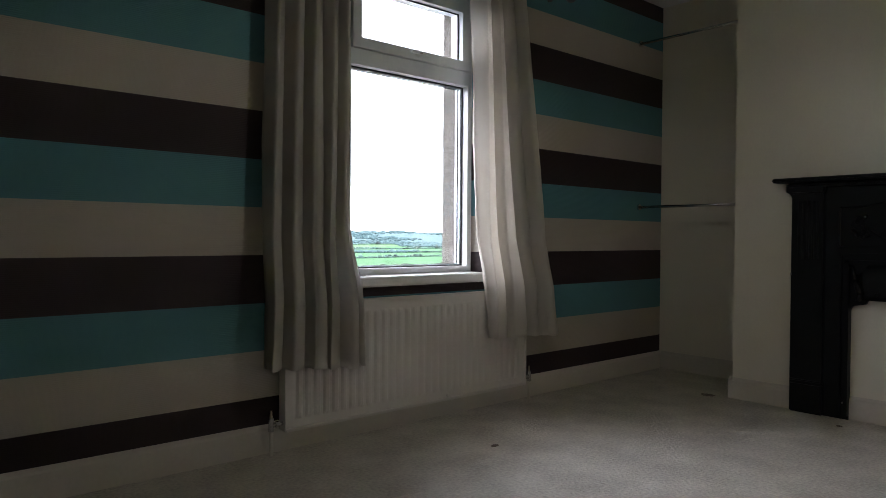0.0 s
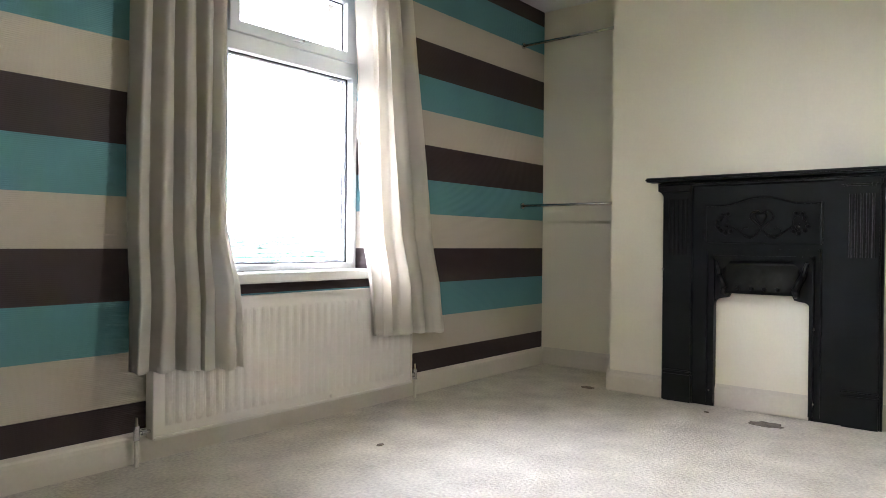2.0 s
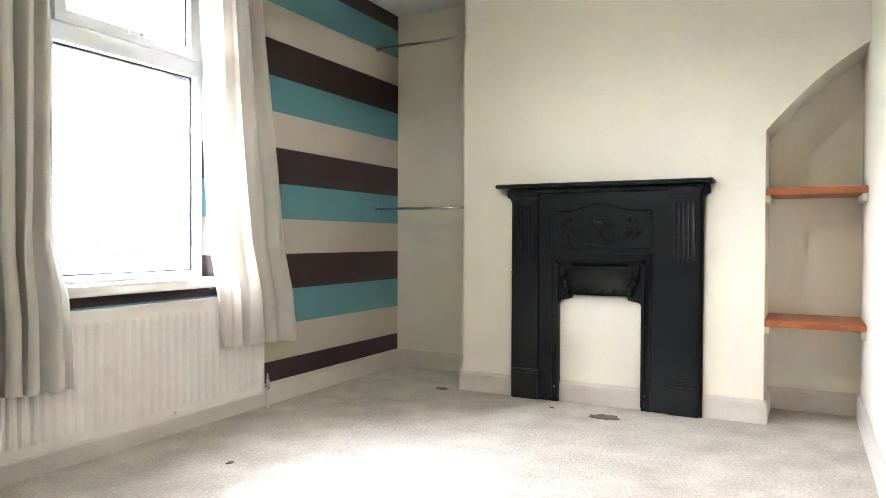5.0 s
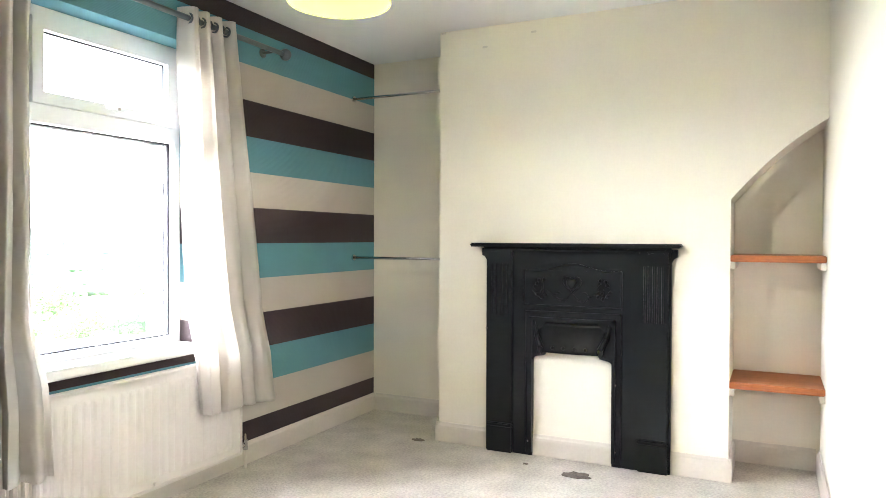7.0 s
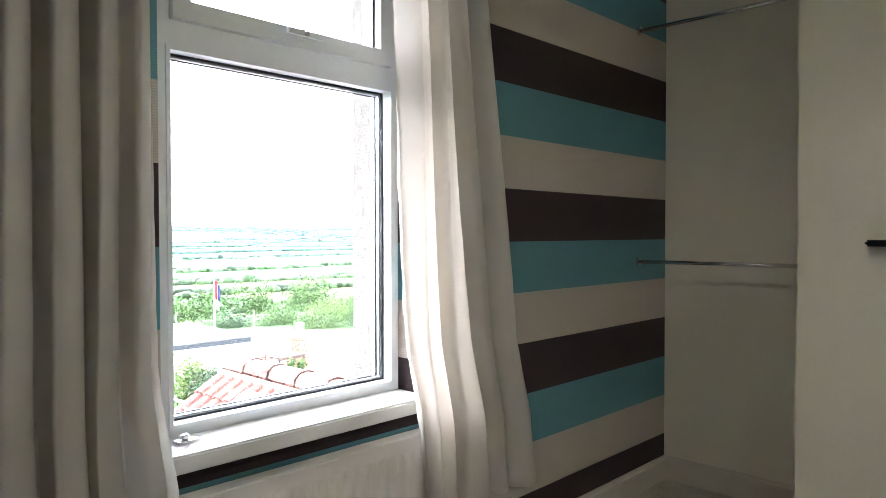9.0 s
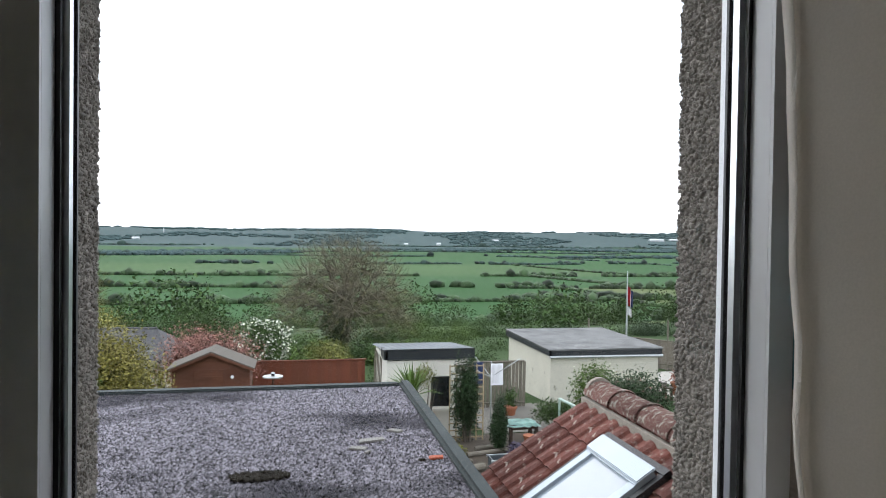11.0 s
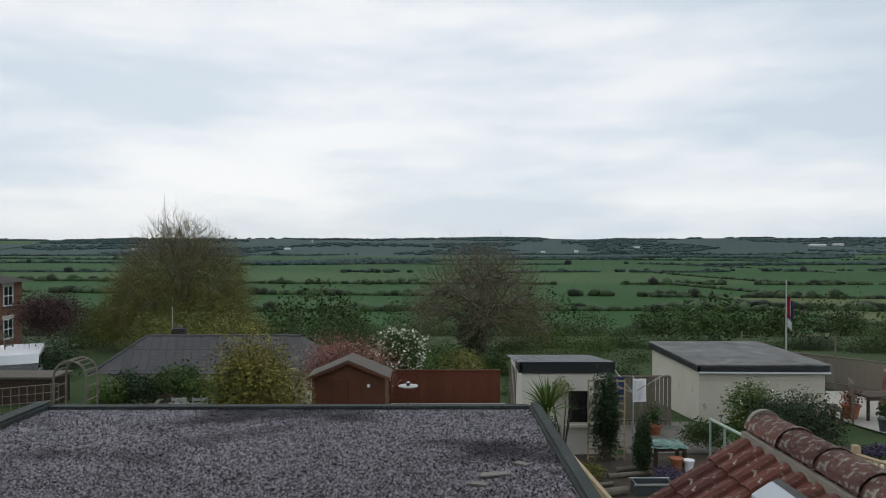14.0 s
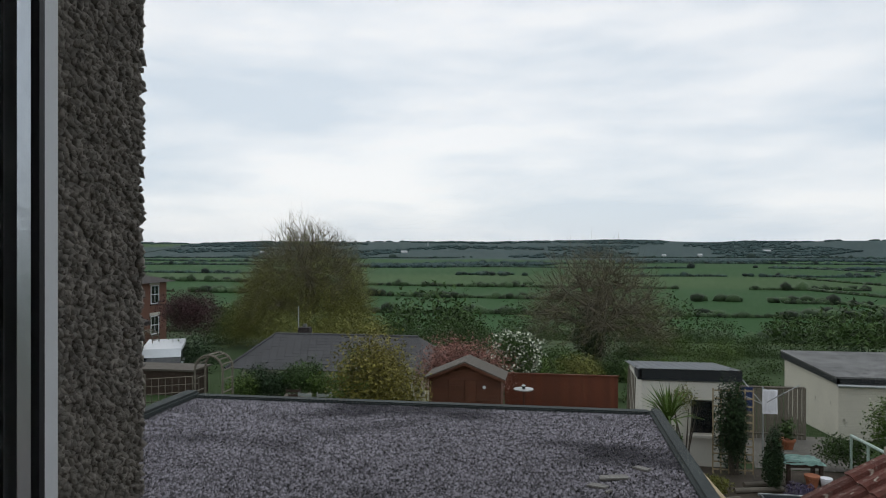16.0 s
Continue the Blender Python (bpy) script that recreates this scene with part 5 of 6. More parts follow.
for yy, zz in ((16.88, -1.69), (19.8, -1.98)):
    g2.append([bm.verts.new((-0.08 + 2.42 * i / cols_, yy, zz + (0.014 if (i // 2) % 2 else 0))) for i in range(cols_ + 1)])
for i in range(cols_):
    bm.faces.new((g2[0][i], g2[0][i + 1], g2[1][i + 1], g2[1][i]))
bmesh.ops.solidify(bm, geom=bm.faces[:], thickness=-0.01)
part("roof", bm, SHEET, ob, "pale corrugated roof sheet")
wi = part("window", boxes((1.18, 1.68, 16.975, 16.998, -3.2, -2.42)), DARKG, ob, "dark window pane")
part("frame", boxes((1.14, 1.18, 16.96, 16.999, -3.24, -2.38), (1.68, 1.72, 16.96, 16.999, -3.24, -2.38), (1.18, 1.68, 16.96, 16.999, -2.42, -2.38), (1.18, 1.68, 16.96, 16.999, -3.24, -3.2)), WHITER, wi)
part("sill", soft_box(1.08, 1.95, 16.90, 17.0, -3.32, -3.24, 0.01), WHITER, wi)
lean = thing("slat_screen", (-0.12, 18, WB), "weathered grey slats leaning on the outbuilding", "screen")
for i in range(6):
    sl = (part("slat", bar((-0.12, 18.9 - 0.3 * i, WB + 0.2), (-0.12, 18.4 - 0.3 * i, -1.9), 0.016, n=5), GREYW, lean))
gp = thing("gate_post", (0.02, 15.9, gz(0, 15.9)), "short weathered timber gate post", "post")
part("post", soft_box(-0.04, 0.05, 15.85, 15.95, gz(0, 15.9) - 0.05, -2.55, 0.01), GREYW, gp)

# garage
GB = gz(8, 21)
ga = thing("garage", (8, 21, GB), "cream rendered flat-roofed garage with grey felt roof", "garage")
part("walls", boxes((5.98, 9.85, 21.0, 25.6, GB - 0.4, -2.66)), RENDER, ga)
part("fascia", boxes((5.90, 9.95, 20.9, 20.99, -2.68, -2.48), (5.88, 5.975, 20.9, 25.7, -2.66, -2.46)), FASCIA, ga, "black felt-edged fascia")
zz = GB
while zz < -2.72:
    part("block_course", soft_box(5.975, 9.855, 20.988, 20.9995, zz, min(zz + 0.205, -2.68), 0.004, 1), RENDER, ga)
    zz += 0.218
part("gutter", bar((5.9, 20.86, -2.70), (9.95, 20.86, -2.72), 0.045, n=8), METALG, ga)
part("roof", prism([(20.88, -2.50), (25.7, -2.44), (25.7, -2.40), (20.88, -2.45)], 0, 5.86, 9.98), GROOF, ga, "grey mineral felt roof")

# slate-roofed bungalow
bg = gz(-10, 25)
bu = thing("bungalow", (-10, 25, bg), "low building with an old grey slate hipped roof", "bungalow")
part("walls", boxes((-13.6, -6.6, 24.3, 28, bg - 0.4, -3.3)), RENDER, bu)
bm = bmesh.new()
P_ = [(-14.1, 24.0, -3.32), (-6.2, 24.0, -3.32), (-6.2, 28.6, -3.32), (-14.1, 28.6, -3.32), (-13.0, 26.2, -2.28), (-7.2, 26.2, -2.28)]
vv = [bm.verts.new(p) for p in P_]
for f in ((0, 1, 5, 4), (1, 2, 5), (2, 3, 4, 5), (3, 0, 4), (0, 3, 2, 1)):
    bm.faces.new([vv[i] for i in f])
rf = part("roof", bm, ROOFSLATE, bu, "old grey slate roof")
sm = data_box("slate", (-0.145, 0.145, -0.13, 0.13, 0, 0.012), ROOFSLATE)
up = Vector((0, 2.2, 1.04)).normalized()
tilt = math.degrees(math.atan2(1.04, 2.2))
for r_ in range(11):
    d = 0.12 + 0.215 * r_
    z = -3.32 + up.z * d
    x0 = -14.1 + 1.1 * (d / 2.43) + 0.2
    x = x0 + (0.15 if r_ % 2 else 0)
    while x < -7.2 and r_ < 11:
        if x < -7.6:
            o = new("slate", sm)
            o.parent = rf
            o.matrix_basis = Matrix.Translation(Vector((x, 24.0 + up.y * d, z + 0.006)) - origin_of(rf)) @ pose(0, 0, 0, tilt - 1.2, 0, rng.uniform(-0.8, 0.8))
        x += 0.30
part("ridge", bar((-13.0, 26.2, -2.27), (-7.2, 26.2, -2.27), 0.05, n=8), ROOFSLATE, bu)
part("hip", bar((-14.1, 24.0, -3.3), (-13.0, 26.2, -2.27), 0.05, n=8), ROOFSLATE, bu)
ch = part("chimney", boxes((-12.2, -11.75, 26.5, 26.9, -2.7, -2.05)), BROWNT, bu, "short grey chimney stack")
part("chimney_pot", bar((-11.97, 26.7, -2.05), (-11.97, 26.7, -1.92), 0.1, 0.08, n=10), GROOF, ch)
part("aerial", bar((-12.25, 26.7, -2.6), (-12.25, 26.7, -1.2), 0.02, n=5), METALG, bu)


# houses down the hill
def sash_window(x, y0, y1, z0, z1, parent):
    w = part("window", boxes((x - 0.06, x + 0.012, y0, y1, z0, z1)), DARKG, parent)
    fw = 0.07
    part("frame", boxes((x, x + 0.04, y0 - 0.01, y0 + fw, z0, z1), (x, x + 0.04, y1 - fw, y1 + 0.01, z0, z1), (x, x + 0.04, y0 + fw, y1 - fw, z0, z0 + fw), (x, x + 0.04, y0 + fw, y1 - fw, z1 - fw, z1),
         (x, x + 0.035, y0 + fw, y1 - fw, (z0 + z1) / 2 - 0.03, (z0 + z1) / 2 + 0.03), (x, x + 0.03, (y0 + y1) / 2 - 0.025, (y0 + y1) / 2 + 0.025, z0 + fw, z1 - fw)), UPVC, w, "white painted window frame")
    part("sill", boxes((x, x + 0.09, y0 - 0.08, y1 + 0.08, z0 - 0.09, z0 - 0.01)), DARKW, w)
    return w


def roof_slope(parent, x0, z0, x1, z1, y0, y1, mat, rows=9):
    part("roof", prism([(x0, z0), (x1, z1), (x1, z1 - 0.12), (x0, z0 - 0.12)], 1, y0, y1), mat, parent)
    for i in range(rows):
        u = (i + 0.5) / rows
        cx, cz = x0 + (x1 - x0) * u, z0 + (z1 - z0) * u
        d = Vector((x1 - x0, 0, z1 - z0)).normalized() * 0.5 * math.hypot(x1 - x0, z1 - z0) / rows
        part("tile_course", prism([(cx - d.x, cz - d.z + 0.075), (cx + d.x, cz + d.z + 0.015), (cx + d.x, cz + d.z), (cx - d.x, cz - d.z)], 1, y0, y1), mat, parent)


wg = gz(-21, 27) - 0.8
wh = thing("house", (-21.3, 27, wg), "white rendered cottage with dark brown tiled roof", "house")
part("wall", boxes((-27.5, -21.3, 26.0, 30.2, wg - 0.5, -2.45)), WHITER, wh)
roof_slope(wh, -21.0, -2.42, -25.4, -0.35, 20.0, 30.35, BROWNT, 11)
part("wall", prism([(-21.35, -2.5), (-25.4, -0.5), (-27.5, -1.5), (-27.5, -2.5)], 1, 29.9, 30.19), WHITER, wh)
sash_window(-21.3, 27.4, 28.3, -3.75, -2.75, wh)
part("drainpipe", bar((-21.22, 26.0, wg), (-21.22, 26.0, -2.45), 0.05, n=6), RUBBER, wh)
part("lean_to_roof", prism([(-21.3, -4.35), (-20.4, -4.75), (-20.4, -4.85), (-21.3, -4.45)], 1, 26.4, 30.1), ROOFSLATE, wh)
yh = thing("house", (-21.3, 23, wg), "pale yellow rendered cottage adjoining the white one", "house")
part("wall", boxes((-27.5, -21.3, 20.0, 25.98, wg - 0.5, -2.56)), YELLOWR, yh)
sash_window(-21.3, 23.0, 24.0, -3.8, -2.8, yh)
rg = gz(-29, 42) - 1.2
bh = thing("house", (-29.2, 43, rg), "three-storey red brick house with dark hipped roof", "house")
part("wall", boxes((-36, -29.2, 38.5, 45.6, rg - 1, -1.25)), BRICKM, bh)
bm = bmesh.new()
vv = [bm.verts.new(p) for p in ((-28.7, 38.0, -1.25), (-28.7, 46.1, -1.25), (-36.5, 46.1, -1.25), (-36.5, 38.0, -1.25), (-32.4, 41.6, -0.15), (-32.4, 42.8, -0.15))]
for f in ((0, 1, 5, 4), (1, 2, 5), (2, 3, 4, 5), (3, 0, 4), (3, 2, 1, 0)):
    bm.faces.new([vv[i] for i in f])
part("roof", bm, BROWNT, bh)
for yy in (40.6, 43.6):
    for z0 in (-2.75, -4.85):
        sash_window(-29.2, yy, yy + 1.0, z0, z0 + 1.3, bh)
        part("lintel", boxes((-29.2, -29.17, yy - 0.12, yy + 1.12, z0 + 1.32, z0 + 1.5)), WHITER, bh)
sash_window(-29.2, 43.6, 44.6, -6.9, -5.9, bh)
part("porch_roof", prism([(-29.2, -5.35), (-28.0, -5.75), (-28.0, -5.9), (-29.2, -5.5)], 1, 39.5, 43.2), ROOFSLATE, bh)

# van
vx, vy = -20.0, 31.5
vg = gz(vx, vy) - 0.8
VANP = material("white_van_paint", (0.62, 0.64, 0.66), 0.3, vary=0.05)
van = thing("van", (vx, vy, vg), "white van with dark windows parked below the gardens", "van")
part("body", prism([(vx - 2.2, vg + 0.35), (vx - 2.2, vg + 1.05), (vx - 1.5, vg + 1.2), (vx - 0.8, vg + 1.85), (vx + 2.2, vg + 1.95), (vx + 2.25, vg + 0.35)], 1, vy, vy + 1.8), VANP, van)
part("windscreen", prism([(vx - 1.48, vg + 1.24), (vx - 0.85, vg + 1.78), (vx - 0.4, vg + 1.78), (vx - 0.4, vg + 1.24)], 1, vy - 0.006, vy + 1.806), DARKG, van)
part("side_window", boxes((vx - 0.25, vx + 1.9, vy - 0.006, vy + 1.806, vg + 1.2, vg + 1.72)), DARKG, van)
for dx in (-1.4, 1.4):
    for dy in (0.05, 1.65):
        wv = part("wheel", bar((vx + dx, vy + dy - 0.06, vg + 0.33), (vx + dx, vy + dy + 0.14, vg + 0.33), 0.33, n=18), RUBBER, van)
        part("rim", bar((vx + dx, vy + dy - 0.075, vg + 0.33), (vx + dx, vy + dy - 0.061, vg + 0.33), 0.2, n=14), METALG, wv)
van.rotation_euler = (0, 0, radians(115))
shd = thing("low_shed", (-17.2, 24.6, gz(-17, 24.6)), "low dark timber shed in front of the van", "shed")
part("body", boxes((-18.6, -15.6, 24.4, 25.6, gz(-17, 25) - 0.3, -3.55)), DARKW, shd)
part("roof", boxes((-18.7, -15.5, 24.3, 25.7, -3.55, -3.48)), SHEDFELT, shd)

# rose arch, lattice fence, garden chairs
ag = gz(-11, 17.5)


def garden_arch(cx, cy, w, h, d, mat, g):
    t = thing("garden_arch", (cx, cy, g), "weathered round-topped wooden garden arch with slats", "garden arch")
    for yy in (cy - d / 2, cy + d / 2):
        bm = bmesh.new()
        pts = [(cx - w / 2, yy, g)] + [(cx - w / 2 * math.cos(math.pi * i / 12), yy, h - w / 2 + w / 2 * math.sin(math.pi * i / 12)) for i in range(13)] + [(cx + w / 2, yy, g)]
        for a, b in zip(pts, pts[1:]):
            tube(bm, a, b, 0.032, n=6)
        part("hoop", bm, mat, t)
    for i in range(9):
        a = math.pi * i / 8
        x, z = cx - w / 2 * math.cos(a), h - w / 2 + w / 2 * math.sin(a)
        part("slat", bar((x, cy - d / 2, z), (x, cy + d / 2, z), 0.02, n=5), mat, t)
    for s in (-1, 1):
        for i in range(5):
            z = g + 0.3 + 0.35 * i
            if z < h - w / 2:
                part("slat", bar((cx + s * w / 2, cy - d / 2, z), (cx + s * w / 2, cy + d / 2, z), 0.018, n=5), mat, t)
    return t


def seen_x(px, y):
    return -2.115 + (y + 0.11) * ((px - 784) / 1226 + 0.0375)


garden_arch(seen_x(105, 18), 18.0, 0.82, -1.80, 0.6, GREYW, gz(-11, 18) - 0.1)
garden_arch(-22.2, 32.0, 0.9, -3.0, 0.6, GREYW, gz(-22, 32) - 0.1)


def lattice(x0, y0, x1, y1, h, lift=0.0):
    g = gz((x0 + x1) / 2, (y0 + y1) / 2) + lift
    t = thing("lattice_fence", (x0, y0, g), "weathered square lattice garden fence", "fence", "lattice fences")
    a, b = Vector((x0, y0, g)), Vector((x1, y1, g))
    L = (b - a).length
    n = max(2, int(L / 0.19))
    for i in range(n + 1):
        p = a + (b - a) * i / n
        post = i % 9 == 0
        part("post" if post else "slat", bar(p, p + Vector((0, 0, h + (0.15 if post else 0))), 0.045 if post else 0.014, n=4), GREYW, t)
    for j in range(6):
        z = Vector((0, 0, 0.2 + (h - 0.2) * j / 5))
        part("rail", bar(a + z, b + z, 0.014, n=4), GREYW, t)


lattice(-17.0, 17.0, seen_x(75, 19.5), 19.5, 1.35)
lattice(-17.0, 17.0, -12.0, 12.5, 1.3)
lattice(-14.5, 15.0, -9.5, 16.0, 0.95)


def garden_chair(x, y, turn, mat, lab):
    t = thing("garden_chair", (0, 0, 0), lab, "chair", "garden chairs")
    for lx, ly in ((-0.2, -0.2), (0.2, -0.2), (-0.2, 0.2), (0.2, 0.2)):
        sub("leg", bar((lx, ly, 0), (lx, ly, 0.95 if ly > 0 else 0.44), 0.02, n=6), mat, t)
    sub("seat", soft_box(-0.23, 0.23, -0.23, 0.23, 0.43, 0.465, 0.01), mat, t)
    for i in range(3):
        sub("back_slat", soft_box(-0.2, 0.2, 0.19, 0.21, 0.55 + 0.14 * i, 0.63 + 0.14 * i, 0.005), mat, t)
    t.matrix_world = pose(x, y, gz(x, y) + 0.14, 0, 0, turn)


garden_chair(seen_x(292, 19.5), 19.5, 170, METALG, "pale metal slat-backed garden chair")
garden_chair(seen_x(322, 19.5), 19.6, 195, METALG, "pale metal slat-backed garden chair")
garden_chair(seen_x(262, 20.0), 20.2, 185, DARKW, "dark wooden slat-backed garden chair")
rail = thing("hand_rail", (seen_x(200, 14), 14, gz(-9, 14)), "sloping weathered timber garden handrail", "handrail")
a_, b_ = Vector((seen_x(175, 13.5), 13.5, gz(0, 13.5) + 1.05)), Vector((seen_x(250, 17), 17, gz(0, 17) + 1.35))
part("rail", bar(a_, b_, 0.05, n=4), GREYW, rail)
for u in (0.05, 0.5, 0.95):
    p = a_ + (b_ - a_) * u
    part("post", bar((p.x, p.y, gz(p.x, p.y) - 0.05), p, 0.04, n=4), GREYW, rail)

# ---- garden shrubs ----
bush("bush", seen_x(425, 16), 16, -0.8, (1.15, 0.9, 1.35), 7000, 0.055, L_YELLOW, "tall yellow-green shrub in fresh leaf", 201, True, 7)
bush("bush", seen_x(470, 15.5), 15.5, -1.55, (0.8, 0.7, 1.0), 3200, 0.05, L_YELLOW, "low yellow-green shrub in fresh leaf", 202, True, 5)
bush("bush", seen_x(385, 15.8), 15.8, -1.35, (0.75, 0.7, 1.15), 3000, 0.05, L_SPRING, "upright green shrub in fresh leaf", 203, True, 5)
bush("bush", seen_x(585, 20.5), 20.9, -1.55, (1.55, 0.9, 1.15), 8000, 0.055, L_RED, "rounded bronze-pink shrub behind the shed", 204, True, 7)
bush("bush", seen_x(675, 24), 24, -1.6, (1.1, 0.9, 1.2), 3000, 0.065, L_MID, "tall shrub covered in white blossom", 205, True, 6, (L_WHITE, 1500, 0.05))
for i, px in enumerate((160, 210, 260, 320, 190, 290)):
    bush("bush", seen_x(px, 20 + i * 0.3), 20.5 + i * 0.3, -2.85 + 0.12 * (i % 3), (0.85, 0.6, 0.55), 1500, 0.06, (L_SPRING, L_DARK, L_MID)[i % 3], "low leafy garden hedge by the lattice", 210 + i, False, 4)
bush("bush", -9.0, 11.5, -2.4, (1.3, 1.2, 0.8), 2600, 0.06, L_SPRING, "leafy green border plants beside the fence", 230, False, 6)
bush("bush", -8.0, 9.0, -2.2, (1.2, 1.2, 0.7), 2600, 0.06, L_SPRING, "leafy green border plants beside the fence", 231, False, 6)
bush("bush", seen_x(1305, 17), 17.0, -2.05, (0.75, 0.6, 0.8), 2600, 0.05, L_SPRING, "climbing shrub with pale blossom by the garage", 240, True, 5, (L_WHITE, 130, 0.035))
bush("bush", seen_x(1385, 15.5), 15.5, -2.2, (1.1, 0.8, 0.85), 6500, 0.05, L_DARK, "large dense dark evergreen shrub", 241, False, 7, (L_RED, 160, 0.03))
bush("bush", seen_x(1345, 15.8), 15.8, -2.4, (0.7, 0.7, 0.8), 3000, 0.05, L_DARK, "dense dark evergreen shrub", 242, False, 5)
bush("bush", seen_x(1225, 17), 17.0, -3.15, (0.7, 0.5, 0.4), 1200, 0.05, L_MID, "low bed of leafy plants by the rail", 243, False, 4)
bush("conifer", seen_x(1110, 15), 15.0, -2.55, (0.26, 0.26, 0.6), 2400, 0.04, L_DARK, "small dark upright conifer", 244, True, 3)
bush("conifer", seen_x(1108, 15), 15.02, -2.95, (0.33, 0.3, 0.5), 1800, 0.04, L_DARK, "small dark spreading conifer", 245, False, 3)
bush("climber", seen_x(1045, 16.2), 16.2, -1.85, (0.42, 0.25, 1.05), 3600, 0.05, L_DARK, "dark leafy climber over a wooden trellis", 246, True, 4)
bush("climber", seen_x(965, 16.7), 16.75, -2.0, (0.55, 0.12, 0.35), 340, 0.04, L_OLIVE, "thin twining climber on the white wall", 247, True, 3)
bush("bush", seen_x(945, 15.2), 15.2, -2.75, (0.42, 0.4, 0.5), 1600, 0.05, L_MID, "round green shrub below the yucca", 248, True, 4)
for i, (px, yy) in enumerate(((985, 14.2), (1020, 14.6), (1160, 14.2), (1010, 13.4))):
    bush("bush", seen_x(px, yy), yy, gz(0, yy) + 0.4, (0.45, 0.4, 0.22), 700, 0.04, (L_MID, L_OLIVE, L_LAV, L_SPRING)[i], "low border plants in the vegetable bed", 250 + i, False, 3)
yux, yuy = seen_x(938, 15.6), 15.6
yu = thing("yucca", (yux, yuy, gz(yux, yuy)), "spiky sword-leaved cordyline before the white outbuilding", "plant")
part("trunk", bar((yux, yuy, gz(yux, yuy)), (yux, yuy, -2.6), 0.06, 0.05, n=8), BARK, yu)
for i in range(60):
    a, e = rng.uniform(0, 6.28), rng.uniform(0.1, 1.45)
    d = Vector((math.cos(a) * math.cos(e), math.sin(a) * math.cos(e), math.sin(e)))
    L = rng.uniform(0.75, 1.05)
    p0 = Vector((yux, yuy, -2.6))
    p1, p2 = p0 + d * L * 0.55, p0 + d * L + Vector((0, 0, -0.22 * math.cos(e) * L))
    w = d.cross(Vector((0, 0, 1))).normalized() * 0.032
    n_ = Vector((0, 0, 0.006))
    vs = [p0 - w * 0.6, p0 + w * 0.6, p1 - w, p1 + w, p2]
    o = origin_of(yu)
    mesh_thing("leaf", [v - o for v in vs] + [p1 + n_ - o], [(0, 1, 5), (0, 5, 2), (1, 3, 5), (2, 5, 4), (5, 3, 4)], L_SPRING, yu)
tr = thing("trellis", (1.9, 16.1, gz(1.9, 16.1)), "square wooden trellis panel behind a climber", "trellis")
x0, x1, g = seen_x(1010, 16.3), seen_x(1075, 16.3), gz(1.9, 16.3)
for i in range(6):
    x = x0 + (x1 - x0) * i / 5
    part("slat", boxes((x - 0.015, x + 0.015, 16.3, 16.315, g, -2.0)), PALEW, tr)
for j in range(11):
    z = g + 0.1 + j * 0.18
    part("rail", boxes((x0, x1, 16.316, 16.33, z, z + 0.03)), PALEW, tr)

# washing line with towel
wx, wy = seen_x(1090, 18.5), 18.5
wgz = gz(wx, wy)
wl_ = thing("washing_line", (wx, wy, wgz), "rotary metal washing line with folded-out arms", "washing line")
part("pole", bar((wx, wy, wgz), (wx, wy, wgz + 1.75), 0.022, n=8), METALG, wl_)
for a in (0.3, 1.87, 3.44, 5.0):
    e = (wx + 1.0 * math.cos(a), wy + 0.8 * math.sin(a), wgz + 1.78)
    part("arm", bar((wx, wy, wgz + 1.3), e, 0.012, n=5), METALG, wl_)
tw = thing("towel", (wx + 0.13, wy - 0.15, wgz + 1.4), "white towel hanging from the washing line", "towel")
bm = bmesh.new()
gr = [[bm.verts.new((wx - 0.05 + 0.36 * i / 10, wy - 0.15 + 0.02 * math.sin(i * 1.3 + j * 0.4), wgz + 1.72 - 0.62 * j / 8)) for i in range(11)] for j in range(9)]
for j in range(8):
    for i in range(10):
        bm.faces.new((gr[j][i], gr[j][i + 1], gr[j + 1][i + 1], gr[j + 1][i]))
bmesh.ops.solidify(bm, geom=bm.faces[:], thickness=0.008)
part("cloth", bm, CLOTHW, tw, smooth=True)
BLUEC = material("blue_cloth", (0.03, 0.045, 0.11), 0.9, vary=0.2)
jb = thing("garment", (wx - 0.35, wy + 0.1, wgz + 1.4), "dark blue garment hanging on the line", "clothes")
part("cloth", soft_box(wx - 0.5, wx - 0.2, wy + 0.1, wy + 0.13, wgz + 1.1, wgz + 1.72, 0.012), BLUEC, jb)


def board_fence(name, x0, y0, x1, y1, h, mat, label, step=0.12, gap=0.0, top=True):
    g0 = gz(x0, y0)
    t = thing(name, (x0, y0, g0), label, "fence")
    a, b = Vector((x0, y0, 0)), Vector((x1, y1, 0))
    L = (b - a).length
    n = int(L / step)
    ang = math.degrees(math.atan2(y1 - y0, x1 - x0))
    me = data_box("board", (-(step - gap) / 2, (step - gap) / 2, -0.009, 0.009, 0, h), mat)
    for i in range(n + 1):
        p = a + (b - a) * i / n
        o = new("board", me)
        o.parent = t
        o.matrix_basis = Matrix.Translation(Vector((p.x, p.y, gz(p.x, p.y))) - t.location) @ pose(0, 0, 0, 0, 0, ang)
    for k in ((0.2, 0.5), (h - 0.1, 0.5)) if not top else ((0.2, 0), (h, 0)):
        pa, pb = Vector((x0, y0, gz(x0, y0) + k[0])), Vector((x1, y1, gz(x1, y1) + k[0]))
        part("rail", bar(pa, pb, 0.035, n=4), mat, t)
    return t


